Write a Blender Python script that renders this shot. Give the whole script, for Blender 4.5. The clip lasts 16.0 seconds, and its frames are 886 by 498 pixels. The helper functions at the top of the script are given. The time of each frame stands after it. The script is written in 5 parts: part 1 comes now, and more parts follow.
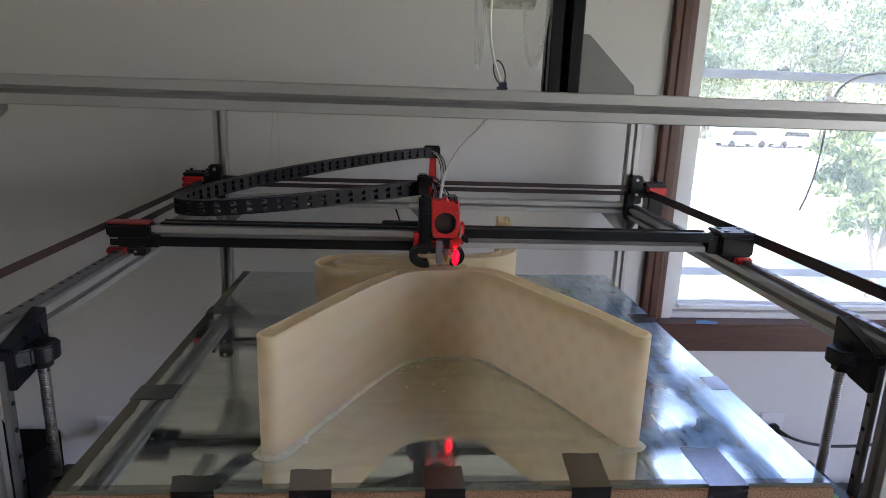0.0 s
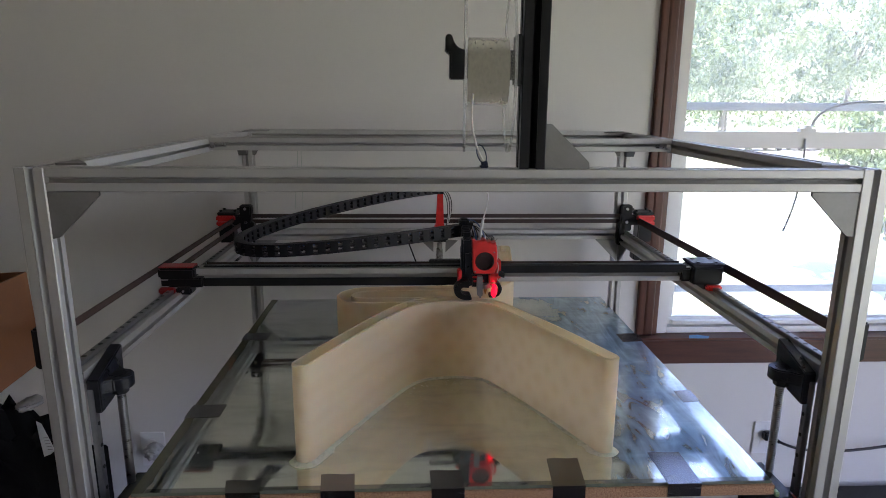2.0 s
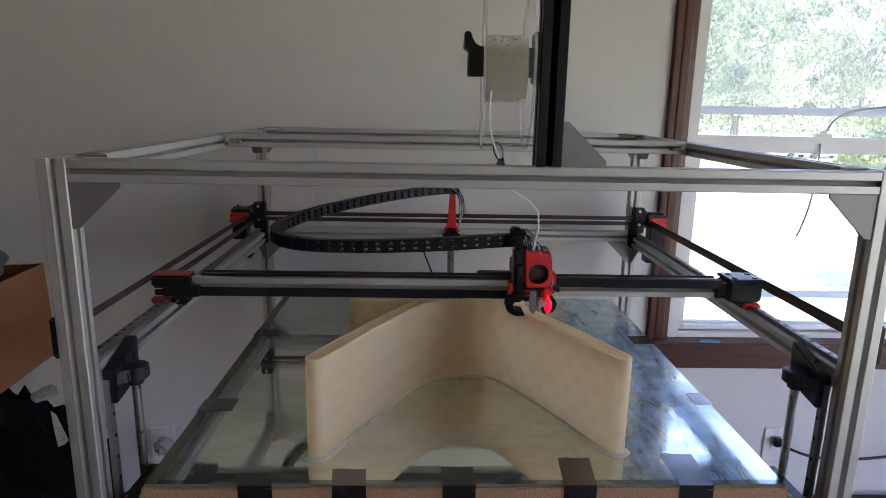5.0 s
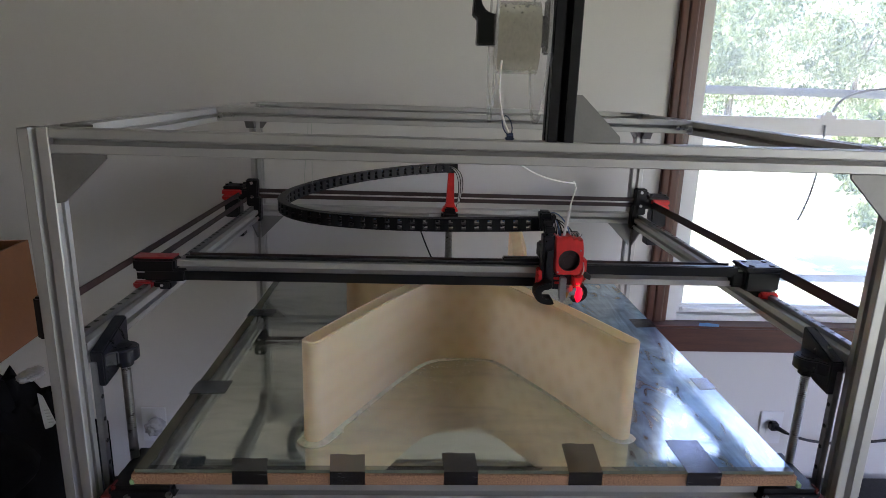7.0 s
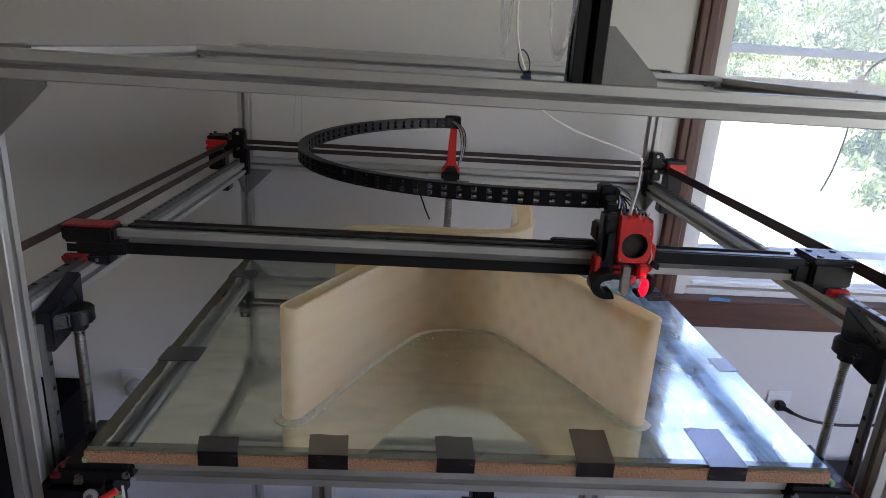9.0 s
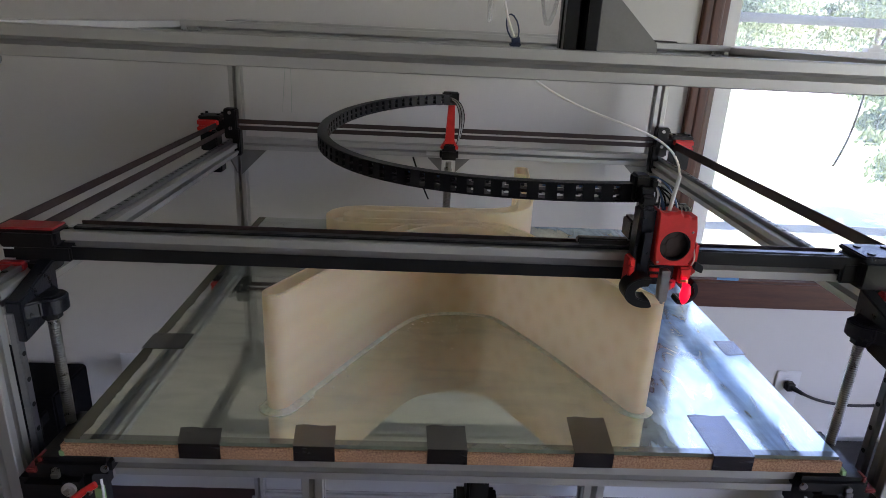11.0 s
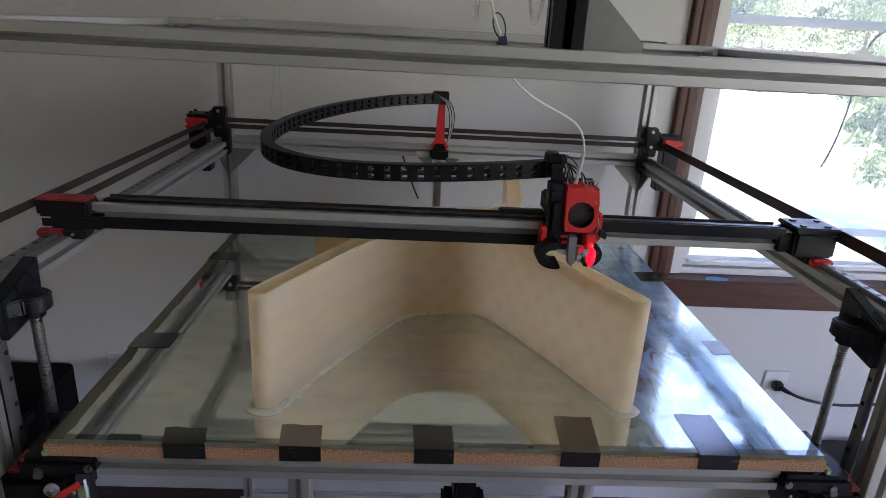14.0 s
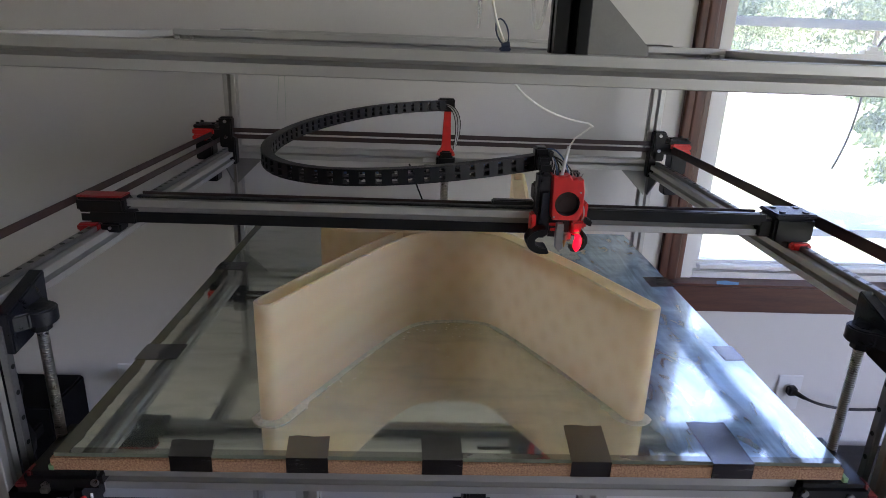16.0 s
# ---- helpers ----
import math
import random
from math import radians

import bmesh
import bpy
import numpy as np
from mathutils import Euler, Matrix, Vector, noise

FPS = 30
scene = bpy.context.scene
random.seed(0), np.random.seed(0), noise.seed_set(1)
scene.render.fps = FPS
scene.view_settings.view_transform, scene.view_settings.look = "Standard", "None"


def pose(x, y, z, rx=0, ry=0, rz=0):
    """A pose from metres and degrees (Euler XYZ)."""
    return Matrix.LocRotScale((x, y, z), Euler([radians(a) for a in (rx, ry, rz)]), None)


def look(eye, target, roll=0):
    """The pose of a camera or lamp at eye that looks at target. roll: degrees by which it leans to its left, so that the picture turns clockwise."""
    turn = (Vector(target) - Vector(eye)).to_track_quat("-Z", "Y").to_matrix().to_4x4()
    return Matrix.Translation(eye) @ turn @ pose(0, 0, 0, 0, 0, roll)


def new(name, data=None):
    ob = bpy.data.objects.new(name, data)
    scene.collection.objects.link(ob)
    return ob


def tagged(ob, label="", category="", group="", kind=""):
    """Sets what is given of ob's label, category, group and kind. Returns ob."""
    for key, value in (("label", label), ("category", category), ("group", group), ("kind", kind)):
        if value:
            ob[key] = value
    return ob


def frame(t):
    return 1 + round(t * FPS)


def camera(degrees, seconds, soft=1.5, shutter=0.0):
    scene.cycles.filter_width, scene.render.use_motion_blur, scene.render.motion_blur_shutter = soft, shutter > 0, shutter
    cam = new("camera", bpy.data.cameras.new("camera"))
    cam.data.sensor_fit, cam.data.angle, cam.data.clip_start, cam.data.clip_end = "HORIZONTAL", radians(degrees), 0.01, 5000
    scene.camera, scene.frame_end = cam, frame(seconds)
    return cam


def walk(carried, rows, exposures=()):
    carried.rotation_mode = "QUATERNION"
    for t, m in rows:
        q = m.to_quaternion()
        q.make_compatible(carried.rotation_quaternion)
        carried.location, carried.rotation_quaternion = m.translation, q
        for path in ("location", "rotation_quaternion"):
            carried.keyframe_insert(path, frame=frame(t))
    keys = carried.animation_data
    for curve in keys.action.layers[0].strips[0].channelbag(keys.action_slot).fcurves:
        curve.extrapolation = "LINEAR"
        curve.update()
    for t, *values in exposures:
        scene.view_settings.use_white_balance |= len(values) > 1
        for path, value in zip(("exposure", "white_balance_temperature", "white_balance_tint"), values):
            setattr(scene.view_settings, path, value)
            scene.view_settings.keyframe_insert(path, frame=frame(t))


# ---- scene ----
cam = camera(69.8, 16.0, 0.5)
PATH = [
    (0, (-0.078, -0.675, 1.22), (0.058, 1.261, 0.735), 2.0),
    (0.5, (-0.083, -0.691, 1.254), (0.018, 1.241, 0.746), 1.8),
    (1, (-0.082, -0.733, 1.288), (0.019, 1.198, 0.778), 0.9),
    (1.5, (-0.075, -0.787, 1.301), (0.023, 1.147, 0.802), 0.9),
    (2, (-0.062, -0.833, 1.309), (0.019, 1.113, 0.855), 0.4),
    (2.5, (-0.064, -0.857, 1.314), (-0.015, 1.106, 0.935), -0.0),
    (3, (-0.071, -0.856, 1.312), (-0.023, 1.106, 0.923), -0.2),
    (3.5, (-0.068, -0.847, 1.31), (-0.012, 1.112, 0.914), 0.0),
    (4, (-0.068, -0.841, 1.307), (-0.027, 1.116, 0.9), 0.9),
    (6.5, (-0.084, -0.818, 1.293), (-0.007, 1.119, 0.801), 1.4),
    (7, (-0.087, -0.8, 1.289), (-0.006, 1.134, 0.786), 1.8),
    (7.5, (-0.085, -0.784, 1.277), (-0.01, 1.14, 0.737), 2.4),
    (8, (-0.09, -0.759, 1.263), (-0.038, 1.164, 0.714), 2.5),
    (8.5, (-0.091, -0.721, 1.255), (-0.035, 1.19, 0.667), 2.8),
    (9, (-0.084, -0.689, 1.251), (0.007, 1.214, 0.643), 3.6),
    (11.5, (-0.057, -0.648, 1.24), (0.008, 1.233, 0.565), 2.7),
    (12, (-0.059, -0.648, 1.24), (0.012, 1.233, 0.563), 2.8),
    (12.5, (-0.06, -0.648, 1.24), (0.019, 1.232, 0.56), 2.9),
    (13, (-0.059, -0.65, 1.24), (0.032, 1.231, 0.566), 3.0),
    (13.5, (-0.056, -0.651, 1.24), (0.04, 1.228, 0.563), 3.1),
    (14, (-0.052, -0.647, 1.239), (0.04, 1.236, 0.572), 3.2),
    (14.5, (-0.05, -0.639, 1.239), (0.033, 1.249, 0.584), 2.8),
    (15, (-0.053, -0.631, 1.239), (0.019, 1.259, 0.589), 2.6),
    (15.5, (-0.053, -0.635, 1.238), (0.015, 1.255, 0.589), 2.5),
    (16, (-0.048, -0.64, 1.239), (0.015, 1.25, 0.59), 2.2),
]
walk(cam, [(t, look(eye, target, roll)) for t, eye, target, roll in PATH], ((0.0, 3.04, 6330, 37.5), (7.0, 3.04, 6330, 37.5), (12.0, 3.04, 6330, 37.5), (16.0, 3.06, 6330, 37.5)))

# ---- light ----
SUN_EL, SUN_AZ = 52.0, 205.0
world = bpy.data.worlds.new("sky")
scene.world = world
world.use_nodes = True
wn = world.node_tree.nodes
sky = wn.new("ShaderNodeTexSky")
sky.sky_type, sky.sun_disc = "NISHITA", False
sky.sun_elevation, sky.sun_rotation = radians(SUN_EL), radians(SUN_AZ)
world.node_tree.links.new(sky.outputs[0], wn["Background"].inputs[0])
wn["Background"].inputs[1].default_value = 0.15
sun = new("sun", bpy.data.lights.new("sun", "SUN"))
sun.data.energy, sun.data.angle, sun.data.color = 3.4, radians(0.5), (1.0, 0.95, 0.87)
az, el = radians(SUN_AZ), radians(SUN_EL)
sun.matrix_world = look((math.sin(az) * math.cos(el) * 20, math.cos(az) * math.cos(el) * 20, math.sin(el) * 20), (0, 0, 0))


# ---- materials ----
def mat(name, color, rough=0.5, metal=0.0, var=0.12, scale=30.0, bump=0.0, bump_scale=200.0, color2=None, stretch=(1, 1, 1), rough_var=0.1, **more):
    """A surface with variation at two scales, in metres of the object's own space."""
    m = bpy.data.materials.new(name)
    m.use_nodes = True
    nt = m.node_tree
    N, L = nt.nodes, nt.links
    b = N["Principled BSDF"]
    tc = N.new("ShaderNodeTexCoord")
    mp = N.new("ShaderNodeMapping")
    mp.inputs["Scale"].default_value = stretch
    L.new(tc.outputs["Object"], mp.inputs[0])
    n1, n2 = N.new("ShaderNodeTexNoise"), N.new("ShaderNodeTexNoise")
    for n, s in ((n1, scale), (n2, scale * 9)):
        n.inputs["Scale"].default_value, n.inputs["Detail"].default_value = s, 5
        L.new(mp.outputs[0], n.inputs["Vector"])
    add = N.new("ShaderNodeMath")
    add.operation = "MULTIPLY_ADD"
    add.inputs[1].default_value = 0.4
    L.new(n2.outputs["Fac"], add.inputs[0])
    L.new(n1.outputs["Fac"], add.inputs[2])
    ramp = N.new("ShaderNodeValToRGB")
    c2 = color2 or tuple(min(1, c * (1 + var)) for c in color)
    c1 = color if color2 else tuple(c * (1 - var) for c in color)
    ramp.color_ramp.elements[0].position, ramp.color_ramp.elements[1].position = 0.45, 0.95
    ramp.color_ramp.elements[0].color, ramp.color_ramp.elements[1].color = (*c1, 1), (*c2, 1)
    L.new(add.outputs[0], ramp.inputs[0])
    L.new(ramp.outputs[0], b.inputs["Base Color"])
    rr = N.new("ShaderNodeMapRange")
    rr.inputs["From Min"].default_value, rr.inputs["From Max"].default_value = 0.4, 1.0
    rr.inputs["To Min"].default_value, rr.inputs["To Max"].default_value = max(0.02, rough - rough_var), min(1, rough + rough_var)
    L.new(add.outputs[0], rr.inputs[0])
    L.new(rr.outputs[0], b.inputs["Roughness"])
    b.inputs["Metallic"].default_value = metal
    if bump:
        n3, bp = N.new("ShaderNodeTexNoise"), N.new("ShaderNodeBump")
        n3.inputs["Scale"].default_value, n3.inputs["Detail"].default_value = bump_scale, 4
        L.new(mp.outputs[0], n3.inputs["Vector"])
        bp.inputs["Strength"].default_value, bp.inputs["Distance"].default_value = bump, 0.002
        L.new(n3.outputs["Fac"], bp.inputs["Height"])
        L.new(bp.outputs[0], b.inputs["Normal"])
    for key, value in more.items():
        b.inputs[key.replace("_", " ")].default_value = value
    return m


ALU = mat("anodised_aluminium", (0.52, 0.515, 0.50), 0.50, 0.78, 0.05, 8)
STEEL = mat("steel", (0.5, 0.5, 0.5), 0.3, 1.0, 0.12, 60)
GUSSET = mat("zinc_plate", (0.25, 0.245, 0.235), 0.5, 0.7, 0.12, 30, bump=0.1)
BLACKALU = mat("black_anodised", (0.007, 0.0075, 0.009), 0.38, 0.2, 0.2, 30, Specular_IOR_Level=0.4)
SCREWM = mat("dark_screw_steel", (0.36, 0.35, 0.335), 0.32, 1.0, 0.15, 90)
# for the unseen walls: a warm tone chosen for the light they bounce
PLAIN = mat("bounce_wall_paint", (0.55, 0.49, 0.41), 0.8, 0, 0.04, 1.5, bump=0.08, bump_scale=160)
BLACK = mat("black_plastic", (0.007, 0.007, 0.008), 0.42, 0, 0.25, 60, bump=0.15, bump_scale=500, Specular_IOR_Level=0.3)
NAVY = mat("dark_blue_black_plastic", (0.006, 0.007, 0.012), 0.33, 0, 0.25, 60, bump=0.2, bump_scale=400, Specular_IOR_Level=0.4)
CHAINM = mat("chain_plastic", (0.007, 0.007, 0.009), 0.45, 0, 0.25, 60, bump=0.08, bump_scale=500, Specular_IOR_Level=0.22)
PROBE = mat("grey_probe", (0.27, 0.27, 0.28), 0.45, 0.75, 0.15, 80)
RED = mat("red_plastic", (0.74, 0.026, 0.022), 0.38, 0, 0.12, 60, bump=0.2, bump_scale=600)
BELT = mat("belt_rubber", (0.035, 0.016, 0.014), 0.55, 0, 0.2, 90)
RAIL = mat("linear_rail_steel", (0.26, 0.26, 0.265), 0.38, 0.9, 0.15, 50)
WALL = mat("wall_paint", (0.655, 0.64, 0.615), 0.75, 0, 0.025, 1.5, bump=0.08, bump_scale=160)
CEIL = mat("ceiling_paint", (0.68, 0.66, 0.62), 0.85, 0, 0.03, 2.0, bump=0.1)
WOOD = mat("stained_wood", (0.05, 0.015, 0.009), 0.36, 0, 0, 9, color2=(0.12, 0.038, 0.02), stretch=(6, 6, 0.5), bump=0.1, bump_scale=60)
WOODH = mat("stained_wood_level", (0.05, 0.015, 0.009), 0.36, 0, 0, 9, color2=(0.11, 0.034, 0.018), stretch=(0.5, 6, 6), bump=0.1, bump_scale=60)
VINYL = mat("white_vinyl", (0.78, 0.78, 0.77), 0.4, 0, 0.03, 12)
FLOOR = mat("floor_boards", (0.030, 0.010, 0.008), 0.4, 0, 0, 6, color2=(0.065, 0.024, 0.017), stretch=(0.4, 8, 1))
BOARD = mat("particle_board", (0.27, 0.13, 0.072), 0.8, 0, 0, 420, color2=(0.52, 0.30, 0.175), bump=0.5, bump_scale=350)
bn = BOARD.node_tree.nodes["Color Ramp"].color_ramp.elements
bn[0].position, bn[1].position = 0.56, 0.86
GAFFER = mat("black_cloth_tape", (0.010, 0.010, 0.011), 0.21, 0, 0.3, 80, bump=0.05, bump_scale=500, stretch=(0.25, 1.6, 1), Specular_IOR_Level=1.0, Coat_Weight=0.7, Coat_Roughness=0.2, Coat_IOR=1.8)
GLASSEDGE = mat("green_glass_edge", (0.15, 0.17, 0.13), 0.15, 0, 0.2, 40)
# darker copy of RED: shade on the left carriage put into the colour
SHADED_RED = mat("shaded_red_plastic", (0.36, 0.018, 0.020), 0.42, 0, 0.2, 60, bump=0.2, bump_scale=500)
DARKRED = mat("dark_red_plastic", (0.20, 0.02, 0.02), 0.45, 0, 0.2, 60)
CASE = mat("black_case_cloth", (0.005, 0.005, 0.006), 0.9, 0, 0.4, 40, bump=0.2, bump_scale=120, Specular_IOR_Level=0.1)
CARD = mat("cardboard", (0.26, 0.105, 0.042), 0.8, 0, 0.12, 6, bump=0.15, bump_scale=90)
CLOTHK = mat("black_cloth", (0.005, 0.005, 0.006), 0.9, 0, 0.4, 40, bump=0.6, bump_scale=60, Specular_IOR_Level=0.1)
CLOTHG = mat("grey_cloth", (0.055, 0.06, 0.06), 0.9, 0, 0.3, 40, bump=0.6, bump_scale=60)
SCRAP = mat("grey_white_scrap", (0.34, 0.34, 0.34), 0.7, 0, 0.15, 30)
PAPER = mat("white_paper", (0.7, 0.7, 0.7), 0.7, 0, 0.08, 20)
OUTLET = mat("white_plate", (0.72, 0.72, 0.72), 0.35, 0, 0.02, 30)
FILAMENT = mat("natural_filament", (0.8, 0.78, 0.72), 0.35, 0, 0.05, 100, Subsurface_Weight=0.3, Subsurface_Radius=(0.004, 0.003, 0.002))
WIRE = mat("white_wire", (0.6, 0.6, 0.6), 0.5, 0, 0.1, 100)
WIREB = mat("blue_wire", (0.06, 0.12, 0.25), 0.5, 0, 0.1, 100)
BLUETAPE = mat("blue_painters_tape", (0.12, 0.33, 0.55), 0.7, 0, 0.1, 60)
FAN = mat("fan_dark", (0.030, 0.012, 0.011), 0.5, 0, 0.2, 90)
SILVER = mat("silver_probe", (0.45, 0.45, 0.46), 0.45, 0.4, 0.15, 80)
BRASS = mat("brass", (0.5, 0.3, 0.1), 0.35, 0.9, 0.1, 80)


def glow(name, color, strength):
    m = mat(name, color, 0.4)
    b = m.node_tree.nodes["Principled BSDF"]
    b.inputs["Emission Color"].default_value = (*color, 1)
    b.inputs["Emission Strength"].default_value = strength
    return m


LED = glow("red_led_glow", (1.0, 0.008, 0.022), 0.24)


def printed():
    """Natural, slightly see-through filament in fine level layers, with the infill shimmering through."""
    m = mat("printed_natural_plastic", (0.84, 0.70, 0.505), 0.33, 0, 0, 5, color2=(0.90, 0.785, 0.625), rough_var=0.06,
            Subsurface_Weight=0.55, Subsurface_Radius=(0.03, 0.02, 0.011), Subsurface_Scale=0.6)
    nt = m.node_tree
    N, L = nt.nodes, nt.links
    tc, mp = N.new("ShaderNodeTexCoord"), N.new("ShaderNodeMapping")
    mp.inputs["Scale"].default_value = (2, 2, 900)
    n, bp = N.new("ShaderNodeTexNoise"), N.new("ShaderNodeBump")
    n.inputs["Scale"].default_value, n.inputs["Detail"].default_value = 1.0, 3
    L.new(tc.outputs["Object"], mp.inputs[0])
    L.new(mp.outputs[0], n.inputs["Vector"])
    bp.inputs["Strength"].default_value, bp.inputs["Distance"].default_value = 0.22, 0.001
    L.new(n.outputs["Fac"], bp.inputs["Height"])
    L.new(bp.outputs[0], N["Principled BSDF"].inputs["Normal"])
    waves = []
    for k in (-1, 1):
        m2, w = N.new("ShaderNodeMapping"), N.new("ShaderNodeTexWave")
        m2.inputs["Rotation"].default_value = (0, k * 0.72, 0.4)
        w.inputs["Scale"].default_value, w.inputs["Distortion"].default_value, w.inputs["Detail"].default_value, w.inputs["Detail Scale"].default_value = 9.5, 1.2, 2, 1.2
        L.new(tc.outputs["Object"], m2.inputs[0])
        L.new(m2.outputs[0], w.inputs["Vector"])
        waves.append(w)
    mul, mr, mixc = N.new("ShaderNodeMath"), N.new("ShaderNodeMapRange"), N.new("ShaderNodeMixRGB")
    mul.operation = "MULTIPLY"
    L.new(waves[0].outputs["Fac"], mul.inputs[0])
    L.new(waves[1].outputs["Fac"], mul.inputs[1])
    mr.inputs["To Min"].default_value, mr.inputs["To Max"].default_value = 0.0, 0.9
    L.new(mul.outputs[0], mr.inputs[0])
    mixc.blend_type = "MULTIPLY"
    mixc.inputs[2].default_value = (0.86, 0.80, 0.68, 1)
    L.new(mr.outputs[0], mixc.inputs[0])
    base = N["Principled BSDF"].inputs["Base Color"]
    L.new(base.links[0].from_socket, mixc.inputs[1])
    L.new(mixc.outputs[0], base)
    tl, tm = N.new("ShaderNodeBsdfTranslucent"), N.new("ShaderNodeMixShader")
    tl.inputs[0].default_value, tm.inputs[0].default_value = (0.98, 0.87, 0.69, 1), 0.55
    L.new(N["Principled BSDF"].outputs[0], tm.inputs[1])
    L.new(tl.outputs[0], tm.inputs[2])
    L.new(tm.outputs[0], N["Material Output"].inputs[0])
    return m


PRINT = printed()
BRIM = mat("brim_plastic", (0.74, 0.70, 0.58), 0.32, 0, 0.12, 140, bump=0.5, bump_scale=250, Subsurface_Weight=0.2)


def mirror():
    """Silvered glass with glue smears and wiped streaks."""
    m = bpy.data.materials.new("mirror_glass")
    m.use_nodes = True
    nt = m.node_tree
    N, L = nt.nodes, nt.links
    b = N["Principled BSDF"]
    b.inputs["Metallic"].default_value = 1.0
    b.inputs["Base Color"].default_value = (0.80, 0.83, 0.74, 1)
    tc, mp = N.new("ShaderNodeTexCoord"), N.new("ShaderNodeMapping")
    mp.inputs["Rotation"].default_value = (0, 0, 0.6)
    mp.inputs["Scale"].default_value = (5, 14, 1)
    L.new(tc.outputs["Object"], mp.inputs[0])
    n1, n2 = N.new("ShaderNodeTexNoise"), N.new("ShaderNodeTexNoise")
    n1.inputs["Scale"].default_value, n1.inputs["Detail"].default_value, n1.inputs["Distortion"].default_value = 1.2, 6, 1.5
    n2.inputs["Scale"].default_value, n2.inputs["Detail"].default_value = 4.5, 2
    L.new(mp.outputs[0], n1.inputs["Vector"])
    L.new(tc.outputs["Object"], n2.inputs["Vector"])
    r = N.new("ShaderNodeMapRange")
    r.inputs["From Min"].default_value, r.inputs["From Max"].default_value = 0.42, 0.7
    r.inputs["To Min"].default_value, r.inputs["To Max"].default_value = 0.03, 0.13
    L.new(n1.outputs["Fac"], r.inputs[0])
    # film colours: the blue of reflected sky is put into both
    d = N.new("ShaderNodeBsdfDiffuse")
    d.inputs[0].default_value = (0.44, 0.50, 0.52, 1)
    g = N.new("ShaderNodeBsdfGlossy")
    g.inputs["Color"].default_value, g.inputs["Roughness"].default_value = (0.46, 0.74, 1.0, 1), 0.45
    both, thick = N.new("ShaderNodeMixShader"), N.new("ShaderNodeMath")
    thick.operation = "MULTIPLY"
    thick.inputs[1].default_value = 0.7
    mix = N.new("ShaderNodeMixShader")
    r2 = N.new("ShaderNodeMapRange")
    r2.inputs["From Min"].default_value, r2.inputs["From Max"].default_value = 0.45, 0.75
    r2.inputs["To Min"].default_value, r2.inputs["To Max"].default_value = 0.03, 0.18
    L.new(n1.outputs["Fac"], r2.inputs[0])
    # dried glue film, brushed on where no print stands, with a wavering edge; its blue is painted-in sky light
    sep, n3, n4 = N.new("ShaderNodeSeparateXYZ"), N.new("ShaderNodeTexNoise"), N.new("ShaderNodeTexNoise")
    L.new(tc.outputs["Object"], sep.inputs[0])
    n3.inputs["Scale"].default_value, n3.inputs["Detail"].default_value = 9, 5
    L.new(tc.outputs["Object"], n3.inputs["Vector"])
    wob = N.new("ShaderNodeMath")
    wob.operation = "MULTIPLY_ADD"
    wob.inputs[1].default_value = 0.16
    L.new(n3.outputs["Fac"], wob.inputs[0])
    L.new(sep.outputs["X"], wob.inputs[2])
    edge = N.new("ShaderNodeMapRange")
    edge.inputs["From Min"].default_value, edge.inputs["From Max"].default_value = 0.30, 0.38
    L.new(wob.outputs[0], edge.inputs[0])
    mp2 = N.new("ShaderNodeMapping")
    mp2.inputs["Rotation"].default_value, mp2.inputs["Scale"].default_value = (0, 0, -0.5), (26, 6, 1)
    L.new(tc.outputs["Object"], mp2.inputs[0])
    n4.inputs["Scale"].default_value, n4.inputs["Detail"].default_value, n4.inputs["Distortion"].default_value = 1.0, 7, 2.2
    L.new(mp2.outputs[0], n4.inputs["Vector"])
    st = N.new("ShaderNodeMapRange")
    st.inputs["From Min"].default_value, st.inputs["From Max"].default_value = 0.35, 0.68
    st.inputs["To Min"].default_value, st.inputs["To Max"].default_value = 0.14, 0.46
    L.new(n4.outputs["Fac"], st.inputs[0])
    film = N.new("ShaderNodeMath")
    film.operation = "MULTIPLY_ADD"
    L.new(edge.outputs[0], film.inputs[0])
    L.new(st.outputs[0], film.inputs[1])
    L.new(r2.outputs[0], film.inputs[2])
    haze, both_films = N.new("ShaderNodeMapRange"), N.new("ShaderNodeMath")
    haze.inputs["From Min"].default_value, haze.inputs["From Max"].default_value = 0.38, 0.62
    haze.inputs["To Min"].default_value, haze.inputs["To Max"].default_value = 0.03, 0.15
    L.new(n2.outputs["Fac"], haze.inputs[0])
    L.new(film.outputs[0], both_films.inputs[0])
    L.new(haze.outputs[0], both_films.inputs[1])
    L.new(both_films.outputs[0], mix.inputs[0])
    ro = N.new("ShaderNodeMath")
    ro.operation = "MULTIPLY_ADD"
    ro.inputs[1].default_value = 0.05
    L.new(edge.outputs[0], ro.inputs[0])
    L.new(r.outputs[0], ro.inputs[2])
    L.new(ro.outputs[0], b.inputs["Roughness"])
    L.new(b.outputs[0], mix.inputs[1])
    L.new(edge.outputs[0], thick.inputs[0])
    L.new(thick.outputs[0], both.inputs[0])
    L.new(d.outputs[0], both.inputs[1])
    L.new(g.outputs[0], both.inputs[2])
    L.new(both.outputs[0], mix.inputs[2])
    # bare border where the silvering stops short of the glass edge
    bare, rim, ax, n5, am, fr, mx, top = (N.new(k) for k in ("ShaderNodeBsdfPrincipled", "ShaderNodeMapRange", "ShaderNodeMath", "ShaderNodeTexNoise", "ShaderNodeMath", "ShaderNodeMapRange", "ShaderNodeMath", "ShaderNodeMixShader"))
    bare.inputs["Base Color"].default_value, bare.inputs["Roughness"].default_value = (0.11, 0.105, 0.075, 1), 0.06
